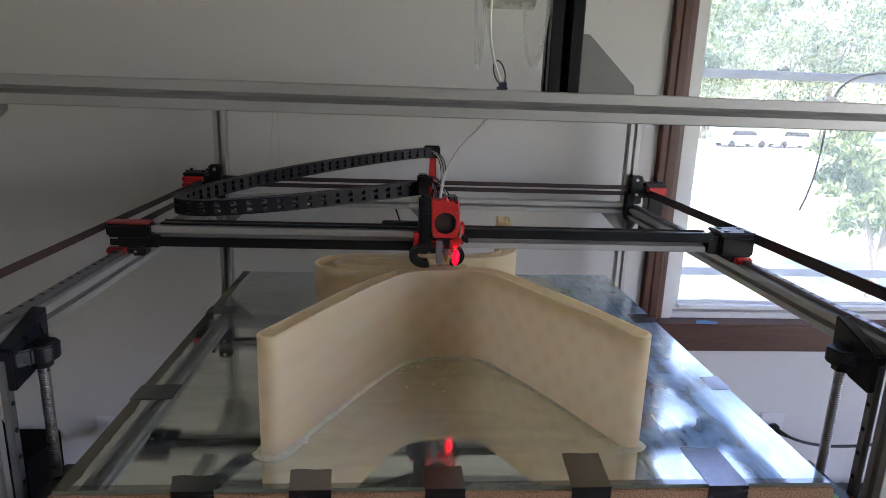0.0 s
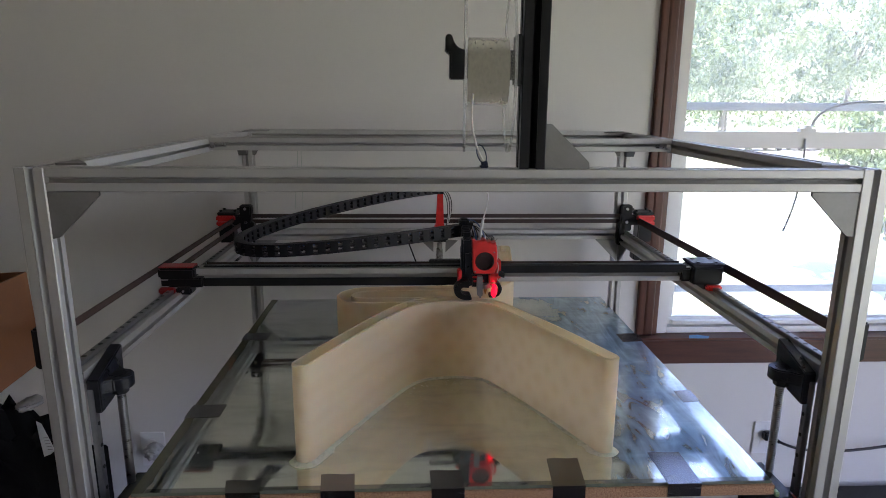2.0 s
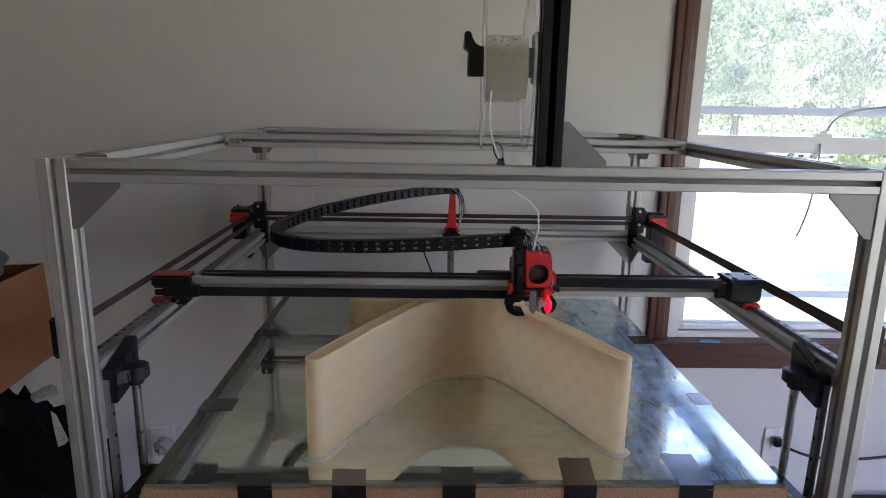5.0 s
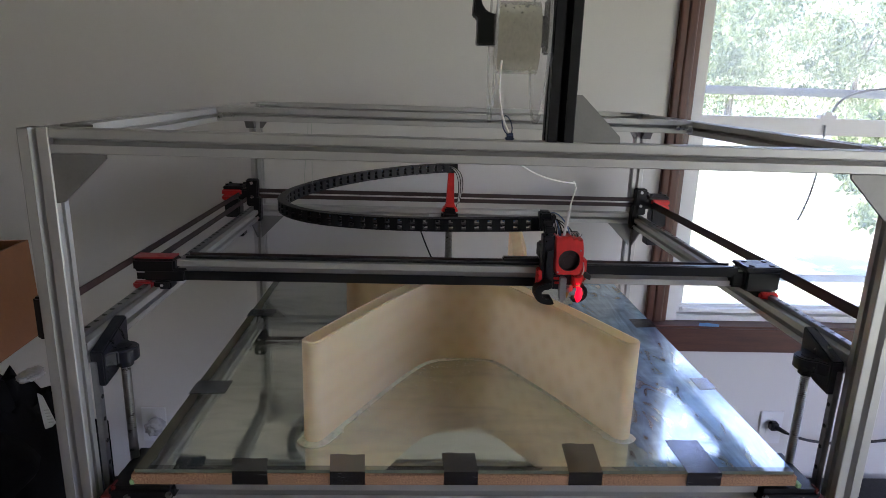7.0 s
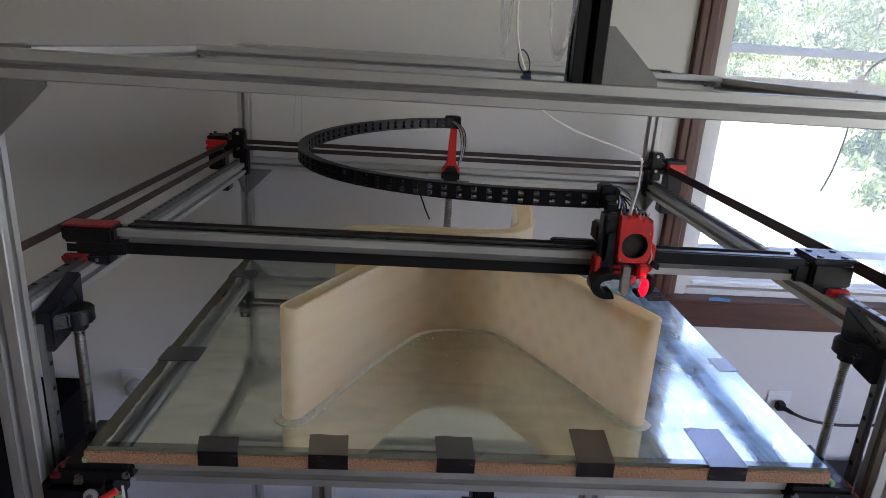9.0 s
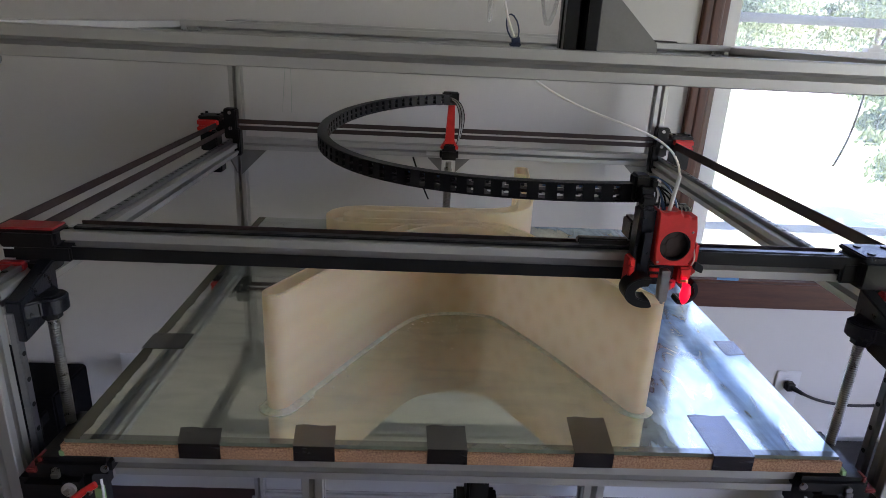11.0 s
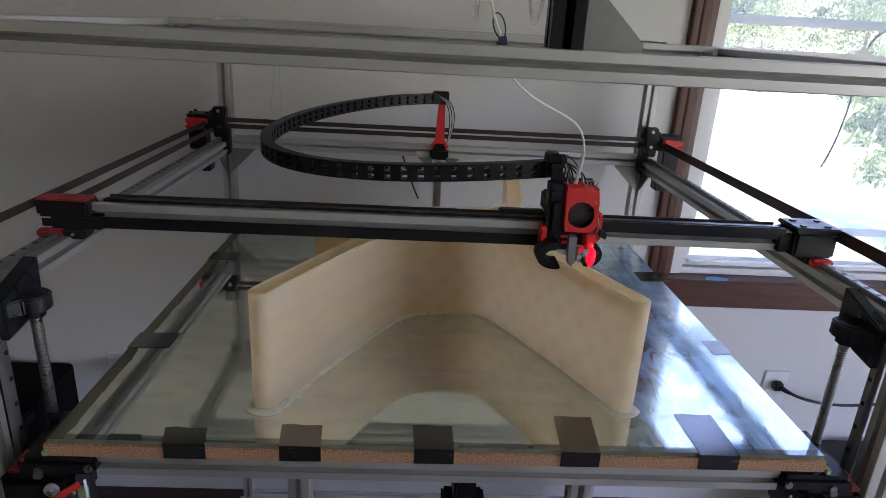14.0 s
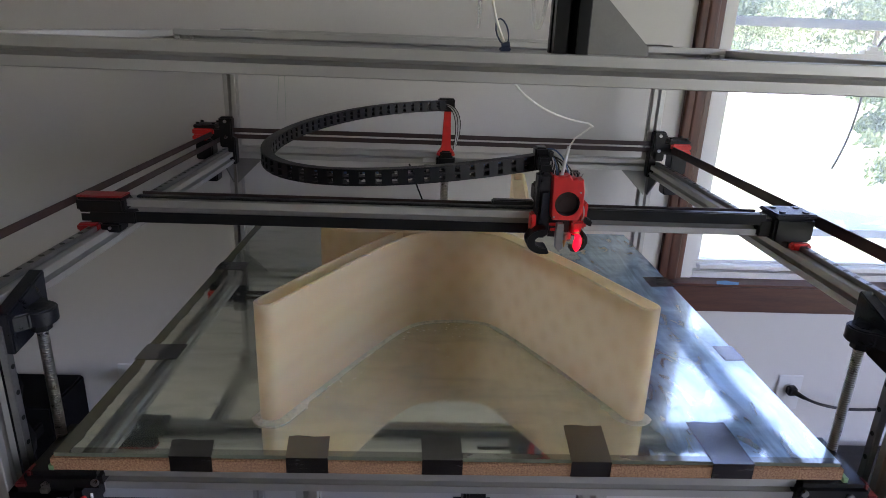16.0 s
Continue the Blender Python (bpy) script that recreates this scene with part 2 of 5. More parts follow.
    ax.operation, am.operation, mx.operation = "MULTIPLY", "MULTIPLY_ADD", "MAXIMUM"
    ax.inputs[1].default_value = -1.0
    L.new(sep.outputs["X"], ax.inputs[0])
    n5.inputs["Scale"].default_value, n5.inputs["Detail"].default_value = 38, 3
    L.new(tc.outputs["Object"], n5.inputs["Vector"])
    am.inputs[1].default_value = 0.012
    L.new(n5.outputs["Fac"], am.inputs[0])
    L.new(ax.outputs[0], am.inputs[2])
    rim.inputs["From Min"].default_value, rim.inputs["From Max"].default_value = 0.4645, 0.4660
    L.new(am.outputs[0], rim.inputs[0])
    fr.inputs["From Min"].default_value, fr.inputs["From Max"].default_value = 0.0155, 0.0135
    fr.inputs["To Min"].default_value, fr.inputs["To Max"].default_value = 0.0, 0.65
    L.new(sep.outputs["Y"], fr.inputs[0])
    L.new(rim.outputs[0], mx.inputs[0])
    L.new(fr.outputs[0], mx.inputs[1])
    L.new(mx.outputs[0], top.inputs[0])
    L.new(mix.outputs[0], top.inputs[1])
    L.new(bare.outputs[0], top.inputs[2])
    L.new(top.outputs[0], N["Material Output"].inputs[0])
    return m


MIRROR = mirror()


def glass(name, tint=(1, 1, 1), rough=0.0):
    m = bpy.data.materials.new(name)
    m.use_nodes = True
    b = m.node_tree.nodes["Principled BSDF"]
    b.inputs["Base Color"].default_value = (*tint, 1)
    b.inputs["Transmission Weight"].default_value = 1.0
    b.inputs["Roughness"].default_value = rough
    b.inputs["IOR"].default_value = 1.45
    return m


GLASS = glass("window_glass")
gn = GLASS.node_tree.nodes
gn["Principled BSDF"].inputs["IOR"].default_value = 1.12
# pale veil mixed into the panes to imitate the glare of the daylight
veil, dmix = gn.new("ShaderNodeBsdfTranslucent"), gn.new("ShaderNodeMixShader")
veil.inputs[0].default_value, dmix.inputs[0].default_value = (0.84, 0.93, 0.90, 1), 0.085
GLASS.node_tree.links.new(gn["Principled BSDF"].outputs[0], dmix.inputs[1])
GLASS.node_tree.links.new(veil.outputs[0], dmix.inputs[2])
GLASS.node_tree.links.new(dmix.outputs[0], gn["Material Output"].inputs[0])


def clear_plastic(name, see, tint=(0.85, 0.85, 0.83)):
    """Thin clear plastic: mostly see-through, with a pale glossy sheen."""
    m = bpy.data.materials.new(name)
    m.use_nodes = True
    N, L = m.node_tree.nodes, m.node_tree.links
    b, t, mix = N["Principled BSDF"], N.new("ShaderNodeBsdfTransparent"), N.new("ShaderNodeMixShader")
    b.inputs["Base Color"].default_value, b.inputs["Roughness"].default_value = (*tint, 1), 0.12
    n, r = N.new("ShaderNodeTexNoise"), N.new("ShaderNodeMapRange")
    n.inputs["Scale"].default_value, n.inputs["Detail"].default_value = 14, 2
    r.inputs["To Min"].default_value, r.inputs["To Max"].default_value = see + 0.05, see - 0.08
    L.new(n.outputs["Fac"], r.inputs[0])
    L.new(r.outputs[0], mix.inputs[0])
    L.new(b.outputs[0], mix.inputs[1])
    L.new(t.outputs[0], mix.inputs[2])
    L.new(mix.outputs[0], N["Material Output"].inputs[0])
    return m


CLEAR = clear_plastic("clear_plastic", 0.90)
CLEARRIM = clear_plastic("clear_plastic_edge", 0.72)
WINDING = clear_plastic("see_through_filament", 0.62, (0.70, 0.65, 0.52))


# ---- shapes ----
def bm_box(bm, x0, x1, y0, y1, z0, z1, bevel=0.0):
    r = bmesh.ops.create_cube(bm, size=1, matrix=Matrix.Translation(((x0 + x1) / 2, (y0 + y1) / 2, (z0 + z1) / 2)) @ Matrix.Diagonal((x1 - x0, y1 - y0, z1 - z0, 1)))
    if bevel:
        es = list({e for v in r["verts"] for e in v.link_edges})
        bmesh.ops.bevel(bm, geom=es, offset=bevel, segments=2, affect="EDGES", clamp_overlap=True)
    return bm


def bm_cyl(bm, a, b, r, seg=20, r2=None):
    a, b = Vector(a), Vector(b)
    m = Matrix.Translation((a + b) / 2) @ (b - a).to_track_quat("Z", "Y").to_matrix().to_4x4()
    bmesh.ops.create_cone(bm, cap_ends=True, segments=seg, radius1=r, radius2=r if r2 is None else r2, depth=(b - a).length, matrix=m)
    return bm


def box(x0, x1, y0, y1, z0, z1, bevel=0.0):
    return bm_box(bmesh.new(), x0, x1, y0, y1, z0, z1, bevel)


def cyl(a, b, r, seg=20, r2=None):
    return bm_cyl(bmesh.new(), a, b, r, seg, r2)


def prism(pts, axis, lo, hi, bevel=0.0):
    """A closed outline in the two other axes, extruded along axis from lo to hi."""
    bm = bmesh.new()
    put = {"x": lambda u, v, w: (w, u, v), "y": lambda u, v, w: (u, w, v), "z": lambda u, v, w: (u, v, w)}[axis]
    lower = [bm.verts.new(put(u, v, lo)) for u, v in pts]
    upper = [bm.verts.new(put(u, v, hi)) for u, v in pts]
    n = len(pts)
    bm.faces.new(lower[::-1])
    bm.faces.new(upper)
    for i in range(n):
        bm.faces.new((lower[i], lower[(i + 1) % n], upper[(i + 1) % n], upper[i]))
    bmesh.ops.recalc_face_normals(bm, faces=bm.faces)
    if bevel:
        bmesh.ops.bevel(bm, geom=[e for e in bm.edges if e.calc_face_angle(0) > 0.5], offset=bevel, segments=2, affect="EDGES", clamp_overlap=True)
    return bm


def tube(points, r, seg=8):
    """A round cord through points."""
    bm = bmesh.new()
    rings = []
    pts = [Vector(p) for p in points]
    for i, p in enumerate(pts):
        d = (pts[min(i + 1, len(pts) - 1)] - pts[max(i - 1, 0)]).normalized()
        u = d.orthogonal().normalized() if i == 0 else (rings_u - d * rings_u.dot(d)).normalized()
        rings_u = u
        w = d.cross(u)
        rings.append([bm.verts.new(p + r * (math.cos(k * math.tau / seg) * u + math.sin(k * math.tau / seg) * w)) for k in range(seg)])
    for a, b in zip(rings, rings[1:]):
        for k in range(seg):
            bm.faces.new((a[k], a[(k + 1) % seg], b[(k + 1) % seg], b[k]))
    bm.faces.new(rings[0][::-1])
    bm.faces.new(rings[-1])
    return bm


def bezier(ps, n=16):
    out = []
    for i in range(n + 1):
        q = [Vector(p) for p in ps]
        while len(q) > 1:
            q = [a.lerp(b, i / n) for a, b in zip(q, q[1:])]
        out.append(q[0])
    return out


def mesh_of(name, bm, material, smooth=False):
    me = bpy.data.meshes.new(name)
    bm.to_mesh(me)
    bm.free()
    for m in material if isinstance(material, (list, tuple)) else (material,):
        me.materials.append(m)
    if smooth:
        for p in me.polygons:
            p.use_smooth = True
        me.set_sharp_from_angle(angle=radians(40))
    return me


def part(name, bm, material, parent=None, label="", smooth=False):
    ob = new(name, mesh_of(name, bm, material, smooth))
    ob.parent = parent
    return tagged(ob, label)


def thing(name, label, category, group="", kind="", at=None):
    ob = new(name)
    ob.empty_display_size = 0.05
    if at is not None:
        ob.matrix_basis = at
    return tagged(ob, label, category, group, kind)


def slab(name, bm, material, label, category, kind="structure"):
    return tagged(part(name, bm, material), label, category, "", kind)


def slot_outline(s=0.030, w=0.0082, lip=0.0018, inner=0.0170, deep=0.0125):
    """One T-slot profile's outline, slots on four sides."""
    h, q = s / 2, []
    side = [(-h + 0.001, -h), (-w / 2, -h), (-w / 2, -h + lip), (-inner / 2, -h + lip), (-w / 2 + 0.0005, -h + deep - 0.004), (0.0, -h + deep), (w / 2 - 0.0005, -h + deep - 0.004), (inner / 2, -h + lip), (w / 2, -h + lip), (w / 2, -h), (h - 0.001, -h)]
    for k in range(4):
        c, sn = round(math.cos(k * math.pi / 2)), round(math.sin(k * math.pi / 2))
        q += [(c * x - sn * y, sn * x + c * y) for x, y in side]
    return q


OUTLINE = slot_outline()


def extrusion(axis, u, v, lo, hi):
    """A 30 mm T-slot bar along axis, its middle at u, v of the other two axes."""
    return prism([(a + u, b + v) for a, b in OUTLINE], axis, lo, hi)


# ---- room ----
FLOOR_Z, WALL_Y, CEIL_Z = -0.30, 1.15, 2.15
EY0, EY1 = -2.75, 0.15  # unseen side opening, added to let in more daylight
WX0, WX1, WZ0, WZ1 = 0.735, 1.95, 0.552, 1.92  # opening of the window
slab("floor", box(-2.4, 2.6, -2.8, WALL_Y, FLOOR_Z - 0.1, FLOOR_Z), FLOOR, "dark red-brown stained wooden floor", "floor")
slab("ceiling", box(-2.5, 2.7, -2.9, WALL_Y + 0.15, CEIL_Z, CEIL_Z + 0.1), CEIL, "plain white painted ceiling", "ceiling")
wall_n = new("wall_north")
tagged(wall_n, "light grey painted wall behind the printer", "wall", "", "structure")
for x0, x1, z0, z1 in ((-2.5, WX0, FLOOR_Z, CEIL_Z), (WX1, 2.7, FLOOR_Z, CEIL_Z), (WX0, WX1, FLOOR_Z, WZ0), (WX0, WX1, WZ1, CEIL_Z)):
    part("wall_panel", box(x0, x1, WALL_Y, WALL_Y + 0.15, z0, z1), WALL, wall_n)
slab("wall_west", box(-2.5, -2.4, -2.9, WALL_Y, FLOOR_Z, CEIL_Z), PLAIN, "grey painted side wall", "wall")
wall_e = tagged(new("wall_east"), "unseen side wall with a wide opening added to light the room", "wall", "", "structure")
for y0, y1, z0, z1 in ((-2.9, EY0, FLOOR_Z, CEIL_Z), (EY1, WALL_Y, FLOOR_Z, CEIL_Z), (EY0, EY1, FLOOR_Z, -0.1), (EY0, EY1, 1.75, CEIL_Z)):
    part("wall_panel", box(2.6, 2.7, y0, y1, z0, z1), PLAIN, wall_e)
slab("wall_south", box(-2.4, 2.6, -2.9, -2.8, FLOOR_Z, CEIL_Z), PLAIN, "grey painted wall", "wall")

window = tagged(new("window_1"), "white vinyl double-hung window in a brown stained wooden casing", "window", "", "structure")
Y = WALL_Y
part("window_casing", prism([(0.665, Y), (0.665, Y - 0.012), (0.668, Y - 0.016), (0.672, Y - 0.017), (0.688, Y - 0.017), (0.690, Y - 0.0185), (0.694, Y - 0.0195), (0.712, Y - 0.0195), (0.716, Y - 0.018), (0.719, Y - 0.0155), (0.731, Y - 0.0145), (0.735, Y - 0.011), (0.735, Y)], "z", 0.556, WZ1 + 0.08), WOOD, window, "brown stained wooden casing")
part("window_casing", prism([(WX1 - 0.001, Y), (WX1 - 0.001, Y - 0.01), (WX1 + 0.03, Y - 0.022), (WX1 + 0.068, Y - 0.012), (WX1 + 0.068, Y)], "z", 0.556, WZ1 + 0.08), WOOD, window, "brown stained wooden casing")
part("window_casing", box(0.736, WX1 - 0.002, Y - 0.02, Y, WZ1, WZ1 + 0.078, 0.004), WOODH, window, "brown stained wooden casing")
part("window_sill", box(0.60, WX1 + 0.13, Y - 0.055, Y + 0.02, 0.527, 0.554, 0.007), WOODH, window, "brown stained wooden stool")
part("window_apron", box(0.64, WX1 + 0.09, Y - 0.02, Y - 0.001, 0.451, 0.526, 0.004), WOODH, window, "brown stained wooden apron")
for x0, x1, y0, y1, z0, z1 in ((WX0, 0.772, Y - 0.004, Y + 0.11, 0.5545, WZ1), (WX1 - 0.037, WX1, Y - 0.004, Y + 0.11, 0.5545, WZ1), (0.772, WX1 - 0.037, Y + 0.0, Y + 0.11, 0.5545, 0.574), (0.772, WX1 - 0.037, Y + 0.0, Y + 0.11, WZ1 - 0.03, WZ1)):
    part("window_frame", box(x0, x1, y0, y1, z0, z1, 0.003), VINYL, window)
for k, (z0, z1, y0) in enumerate(((0.5745, 1.220, Y + 0.025), (1.17, WZ1 - 0.03, Y + 0.065))):
    sash = part("sash", box(0.774, WX1 - 0.039, y0, y0 + 0.034, z0, z0 + 0.030, 0.004), VINYL, window)
    part("rail", box(0.774, WX1 - 0.039, y0, y0 + 0.034, z1 - 0.052, z1, 0.004), VINYL, sash)
    part("stile", box(0.774, 0.800, y0, y0 + 0.034, z0 + 0.030, z1 - 0.052, 0.004), VINYL, sash)
    part("stile", box(WX1 - 0.065, WX1 - 0.039, y0, y0 + 0.034, z0 + 0.030, z1 - 0.052, 0.004), VINYL, sash)
    pane = part("pane", box(0.800, WX1 - 0.065, y0 + 0.014, y0 + 0.018, z0 + 0.030, z1 - 0.052), GLASS, sash)
    pane.visible_shadow = False
part("lift_rail", box(0.79, WX1 - 0.06, Y - 0.002, Y + 0.024, 0.584, 0.597, 0.003), VINYL, window)
part("sash_lock", bm_box(box(1.16, 1.215, Y + 0.025, Y + 0.055, 1.2202, 1.231, 0.003), 1.175, 1.20, Y + 0.03, Y + 0.045, 1.231, 1.240, 0.002), VINYL, window)
SCREEN = mat("grey_storm_frame", (0.42, 0.45, 0.49), 0.5, 0.3, 0.05, 20)
for z in (0.676, 1.299):
    part("storm_bar", box(0.772, WX1 - 0.037, Y + 0.112, Y + 0.124, z - 0.014, z + 0.012, 0.002), SCREEN, window, "grey storm window bar")
tagged(part("window_cord", tube(bezier([(1.2, Y + 0.035, 1.24), (1.21, Y + 0.03, 1.30), (1.30, Y + 0.03, 1.32), (1.42, Y + 0.03, 1.315)], 14), 0.004), SCREEN), "grey cord curving over the window's meeting rail", "cord")
tagged(part("hanging_cord", tube(bezier([(1.175, Y + 0.02, 1.20), (1.18, Y + 0.015, 1.08), (1.165, Y + 0.01, 0.98), (1.135, Y + 0.012, 0.90)], 14), 0.0032), SCREEN), "thin grey cord hanging before the lower sash", "cord")
tagged(part("tape_scrap", prism([(0.83, Y - 0.05), (0.895, Y - 0.052), (0.905, Y - 0.035), (0.885, Y - 0.03), (0.87, Y - 0.022), (0.84, Y - 0.028)], "z", 0.5542, 0.5560), BLUETAPE), "scrap of blue painter's tape lying on the sill", "tape")


def outlet(x, z, label):
    o = thing("wall_outlet", label, "outlet", at=pose(x, WALL_Y, z))
    part("plate", box(-0.04, 0.04, -0.007, -0.0005, -0.062, 0.062, 0.002), OUTLET, o)
    for dz in (-0.02, 0.02):
        part("socket", bm_box(bm_box(cyl((0, -0.0085, dz), (0, -0.006, dz), 0.0165, 20), -0.007, -0.005, -0.0090, -0.0084, dz - 0.004, dz + 0.005), 0.005, 0.007, -0.0090, -0.0084, dz - 0.004, dz + 0.005), OUTLET, o)
    part("screw", cyl((0, -0.0075, 0), (0, -0.006, 0), 0.003, 10), STEEL, o)
    return o


outlet(1.1555, 0.165, "white wall outlet with a black plug in it")
outlet(-0.955, 0.155, "white wall outlet near the printer's back corner")
plug = thing("power_cord", "black power cord plugged into the wall outlet", "cord")
part("plug", bm_cyl(box(1.140, 1.170, Y - 0.035, Y - 0.009, 0.165, 0.197, 0.006), (1.158, Y - 0.03, 0.181), (1.183, Y - 0.055, 0.173), 0.009, 12, 0.006), BLACK, plug)
part("cable", tube(bezier([(1.178, Y - 0.05, 0.175), (1.26, Y - 0.09, 0.14), (1.42, Y - 0.06, 0.135), (1.62, Y - 0.04, 0.15)], 16), 0.005), BLACK, plug)

# ---- outside ----
GRASS = mat("sunlit_lawn", (0.21, 0.265, 0.15), 0.9, 0, 0, 0.6, color2=(0.31, 0.36, 0.23), bump=0.5, bump_scale=20)
ROADM = mat("pale_drive", (0.38, 0.38, 0.36), 0.9, 0, 0.06, 1.0)
BARK = mat("bark", (0.10, 0.09, 0.07), 0.9, 0, 0.3, 8, bump=0.8, bump_scale=25)
LEAF = mat("leaf", (0.10, 0.145, 0.075), 0.5, 0, 0, 0.16, color2=(0.22, 0.29, 0.14))
SHRUB = mat("shrub_leaf", (0.075, 0.115, 0.045), 0.5, 0, 0, 3.0, color2=(0.13, 0.19, 0.07))
GZ = -2.6
for m in (LEAF, SHRUB):
    N, L = m.node_tree.nodes, m.node_tree.links
    thin, blend = N.new("ShaderNodeBsdfTranslucent"), N.new("ShaderNodeMixShader")
    blend.inputs[0].default_value = 0.45
    L.new(N["Principled BSDF"].inputs["Base Color"].links[0].from_socket, thin.inputs[0])
    L.new(N["Principled BSDF"].outputs[0], blend.inputs[1])
    L.new(thin.outputs[0], blend.inputs[2])
    L.new(blend.outputs[0], N["Material Output"].inputs[0])
slab("ground", box(-200, 200, -200, 300, GZ - 0.3, GZ), GRASS, "sunlit lawn outside the window", "lawn")
slab("road", box(-160, 160, 49.0, 57.0, GZ, GZ + 0.02), ROADM, "pale sunlit drive beyond the lawn", "road")


def leaves(centre, radii, count, size, rng):
    """A crown: many small bent leaves round clumps, with gaps."""
    vs, fs = [], []
    clumps = []
    for _ in range(max(8, count // 130)):
        d = Vector((rng.gauss(0, 1), rng.gauss(0, 1), rng.gauss(0, 1))).normalized() * rng.uniform(0.35, 1.0)
        clumps.append((Vector((d.x * radii[0], d.y * radii[1], d.z * radii[2])), rng.uniform(0.07, 0.19) * max(radii)))
    for _ in range(count):
        c, r = rng.choice(clumps)
        p = Vector(centre) + c + Vector((rng.gauss(0, 1), rng.gauss(0, 1), rng.gauss(0, 0.8))) * r * 0.5
        q = Euler((rng.uniform(0, 6), rng.uniform(0, 6), rng.uniform(0, 6))).to_matrix()
        s = size * rng.uniform(0.6, 1.4)
        k = len(vs)
        for x, y, z in ((-0.5, 0, 0), (0, -0.3, 0.1), (0.55, 0, -0.05), (0, 0.3, 0.1)):
            vs.append(p + q @ Vector((x * s, y * s, z * s)))
        fs.append((k, k + 1, k + 2, k + 3))
    me = bpy.data.meshes.new("crown")
    me.from_pydata(vs, [], fs)
    me.update()
    return me


def tree(x, y, h, rad, seed, count=12000):
    rng = random.Random(seed)
    t = thing("tree", "leafy green tree standing in the sun outside", "tree", "trees outside", at=pose(x, y, GZ))
    bm = bmesh.new()
    bm_cyl(bm, (0, 0, 0), (0.1, 0, h * 0.55), 0.3, 10, 0.16)
    for k in range(6):
        a = k * 1.05 + rng.random()
        b = Vector((0.08, 0, h * rng.uniform(0.3, 0.52)))
        bm_cyl(bm, b, b + Vector((math.cos(a) * rad * 0.6, math.sin(a) * rad * 0.6, h * 0.22)), 0.09, 7, 0.03)
    part("trunk", bm, BARK, t, smooth=True)
    crown = new("crown", leaves((0, 0, h * 0.56), (rad, rad, h * 0.46), count, 0.38, rng))
    crown.data.materials.append(LEAF)
    crown.parent = t


for k, (x, y, h, r) in enumerate(((19, 50, 17, 6.0), (30, 62, 20, 7.0), (41, 60, 19, 7.0), (53, 64, 20, 7.5), (24, 76, 24, 8.0), (39, 80, 25, 8.5), (66, 66, 20, 7.5), (12, 66, 20, 7.0), (80, 72, 22, 8.0))):
    tree(x, y, h, r, k + 1)


def car(x, y, yaw, paint, label):
    c = thing("car", label, "car", "parked cars", at=pose(x, y, GZ + 0.02, 0, 0, yaw))
    part("body", prism([(-2.2, 0.3), (2.2, 0.3), (2.25, 0.7), (2.1, 0.85), (1.2, 0.95), (0.7, 1.45), (-1.3, 1.5), (-1.9, 1.0), (-2.25, 0.9)], "y", -0.88, 0.88, 0.05), paint, c)
    for sy in (-1, 1):
        part("side_window", prism([(-1.6, 1.0), (1.0, 1.0), (0.6, 1.38), (-1.25, 1.42)], "y", sy * 0.885 - 0.01, sy * 0.885 + 0.01), BLACK, c)
        for wx in (-1.4, 1.4):
            part("wheel", cyl((wx, sy * 0.78, 0.32), (wx, sy * 0.92, 0.32), 0.32, 18), BLACK, c)


car(28.5, 52, 8, mat("white_car_paint", (0.5, 0.5, 0.5), 0.3), "white car parked on the drive far outside")
car(33.4, 52.5, 4, mat("silver_car_paint", (0.4, 0.42, 0.44), 0.3, 0.5), "silver car parked on the drive far outside")
bush = thing("bush", "large leafy bush near the window", "bush", at=pose(9.5, 11.1, GZ))
rng = random.Random(11)
part("stem", bm_cyl(cyl((0, 0, 0), (0.1, 0, 2.2), 0.09, 8, 0.05), (0, 0, 0.6), (-0.5, 0.1, 2.2), 0.06, 8, 0.03), BARK, bush)
bl = new("crown", leaves((0, 0, 2.45), (1.85, 1.45, 1.45), 6500, 0.15, rng))
bl.data.materials.append(SHRUB)
bl.parent = bush
hedge = tagged(new("far_wood", leaves((30, 110, 6.0), (110, 8, 11.0), 26000, 0.8, random.Random(21))), "far belt of leafy woods", "woods", "", "stuff")
hedge.data.materials.append(LEAF)

# ---- printer frame ----
TOP, PX, BY = 1.207, 0.555, 1.03
frame_t = thing("printer_frame", "silver T-slot aluminium frame of a large 3D printer", "printer frame")
for sx in (-1, 1):
    for y in (0.015, BY):
        px = PX if y < 0.5 else 0.547
        wide = 1.25 if y < 0.5 else 1.0
        part("post", prism([(a * wide + sx * (px + (wide - 1) * 0.015), b + y) for a, b in OUTLINE], "z", FLOOR_Z + 0.03, TOP + 0.015), ALU, frame_t)
        part("foot", cyl((sx * px, y, FLOOR_Z), (sx * px, y, FLOOR_Z + 0.03), 0.022, 20, 0.012), BLACK, frame_t)
    part("side_bar", extrusion("y", sx * PX, TOP, 0.031, BY - 0.016), ALU, frame_t)
    part("lower_side_bar", extrusion("y", sx * PX, -0.225, 0.031, BY - 0.016), ALU, frame_t)
part("front_bar", extrusion("x", 0.015, TOP, -PX + 0.016, PX - 0.016), ALU, frame_t)
part("back_bar", extrusion("x", BY, TOP + 0.005, -PX + 0.016, PX - 0.016), ALU, frame_t)
part("cross_bar", extrusion("x", 0.675, TOP + 0.003, -PX + 0.016, PX - 0.016), ALU, frame_t)
part("lower_front_bar", extrusion("x", 0.015, -0.225, -PX + 0.016, PX - 0.016), ALU, frame_t)
part("lower_back_bar", extrusion("x", BY, -0.225, -PX + 0.016, PX - 0.016), ALU, frame_t)


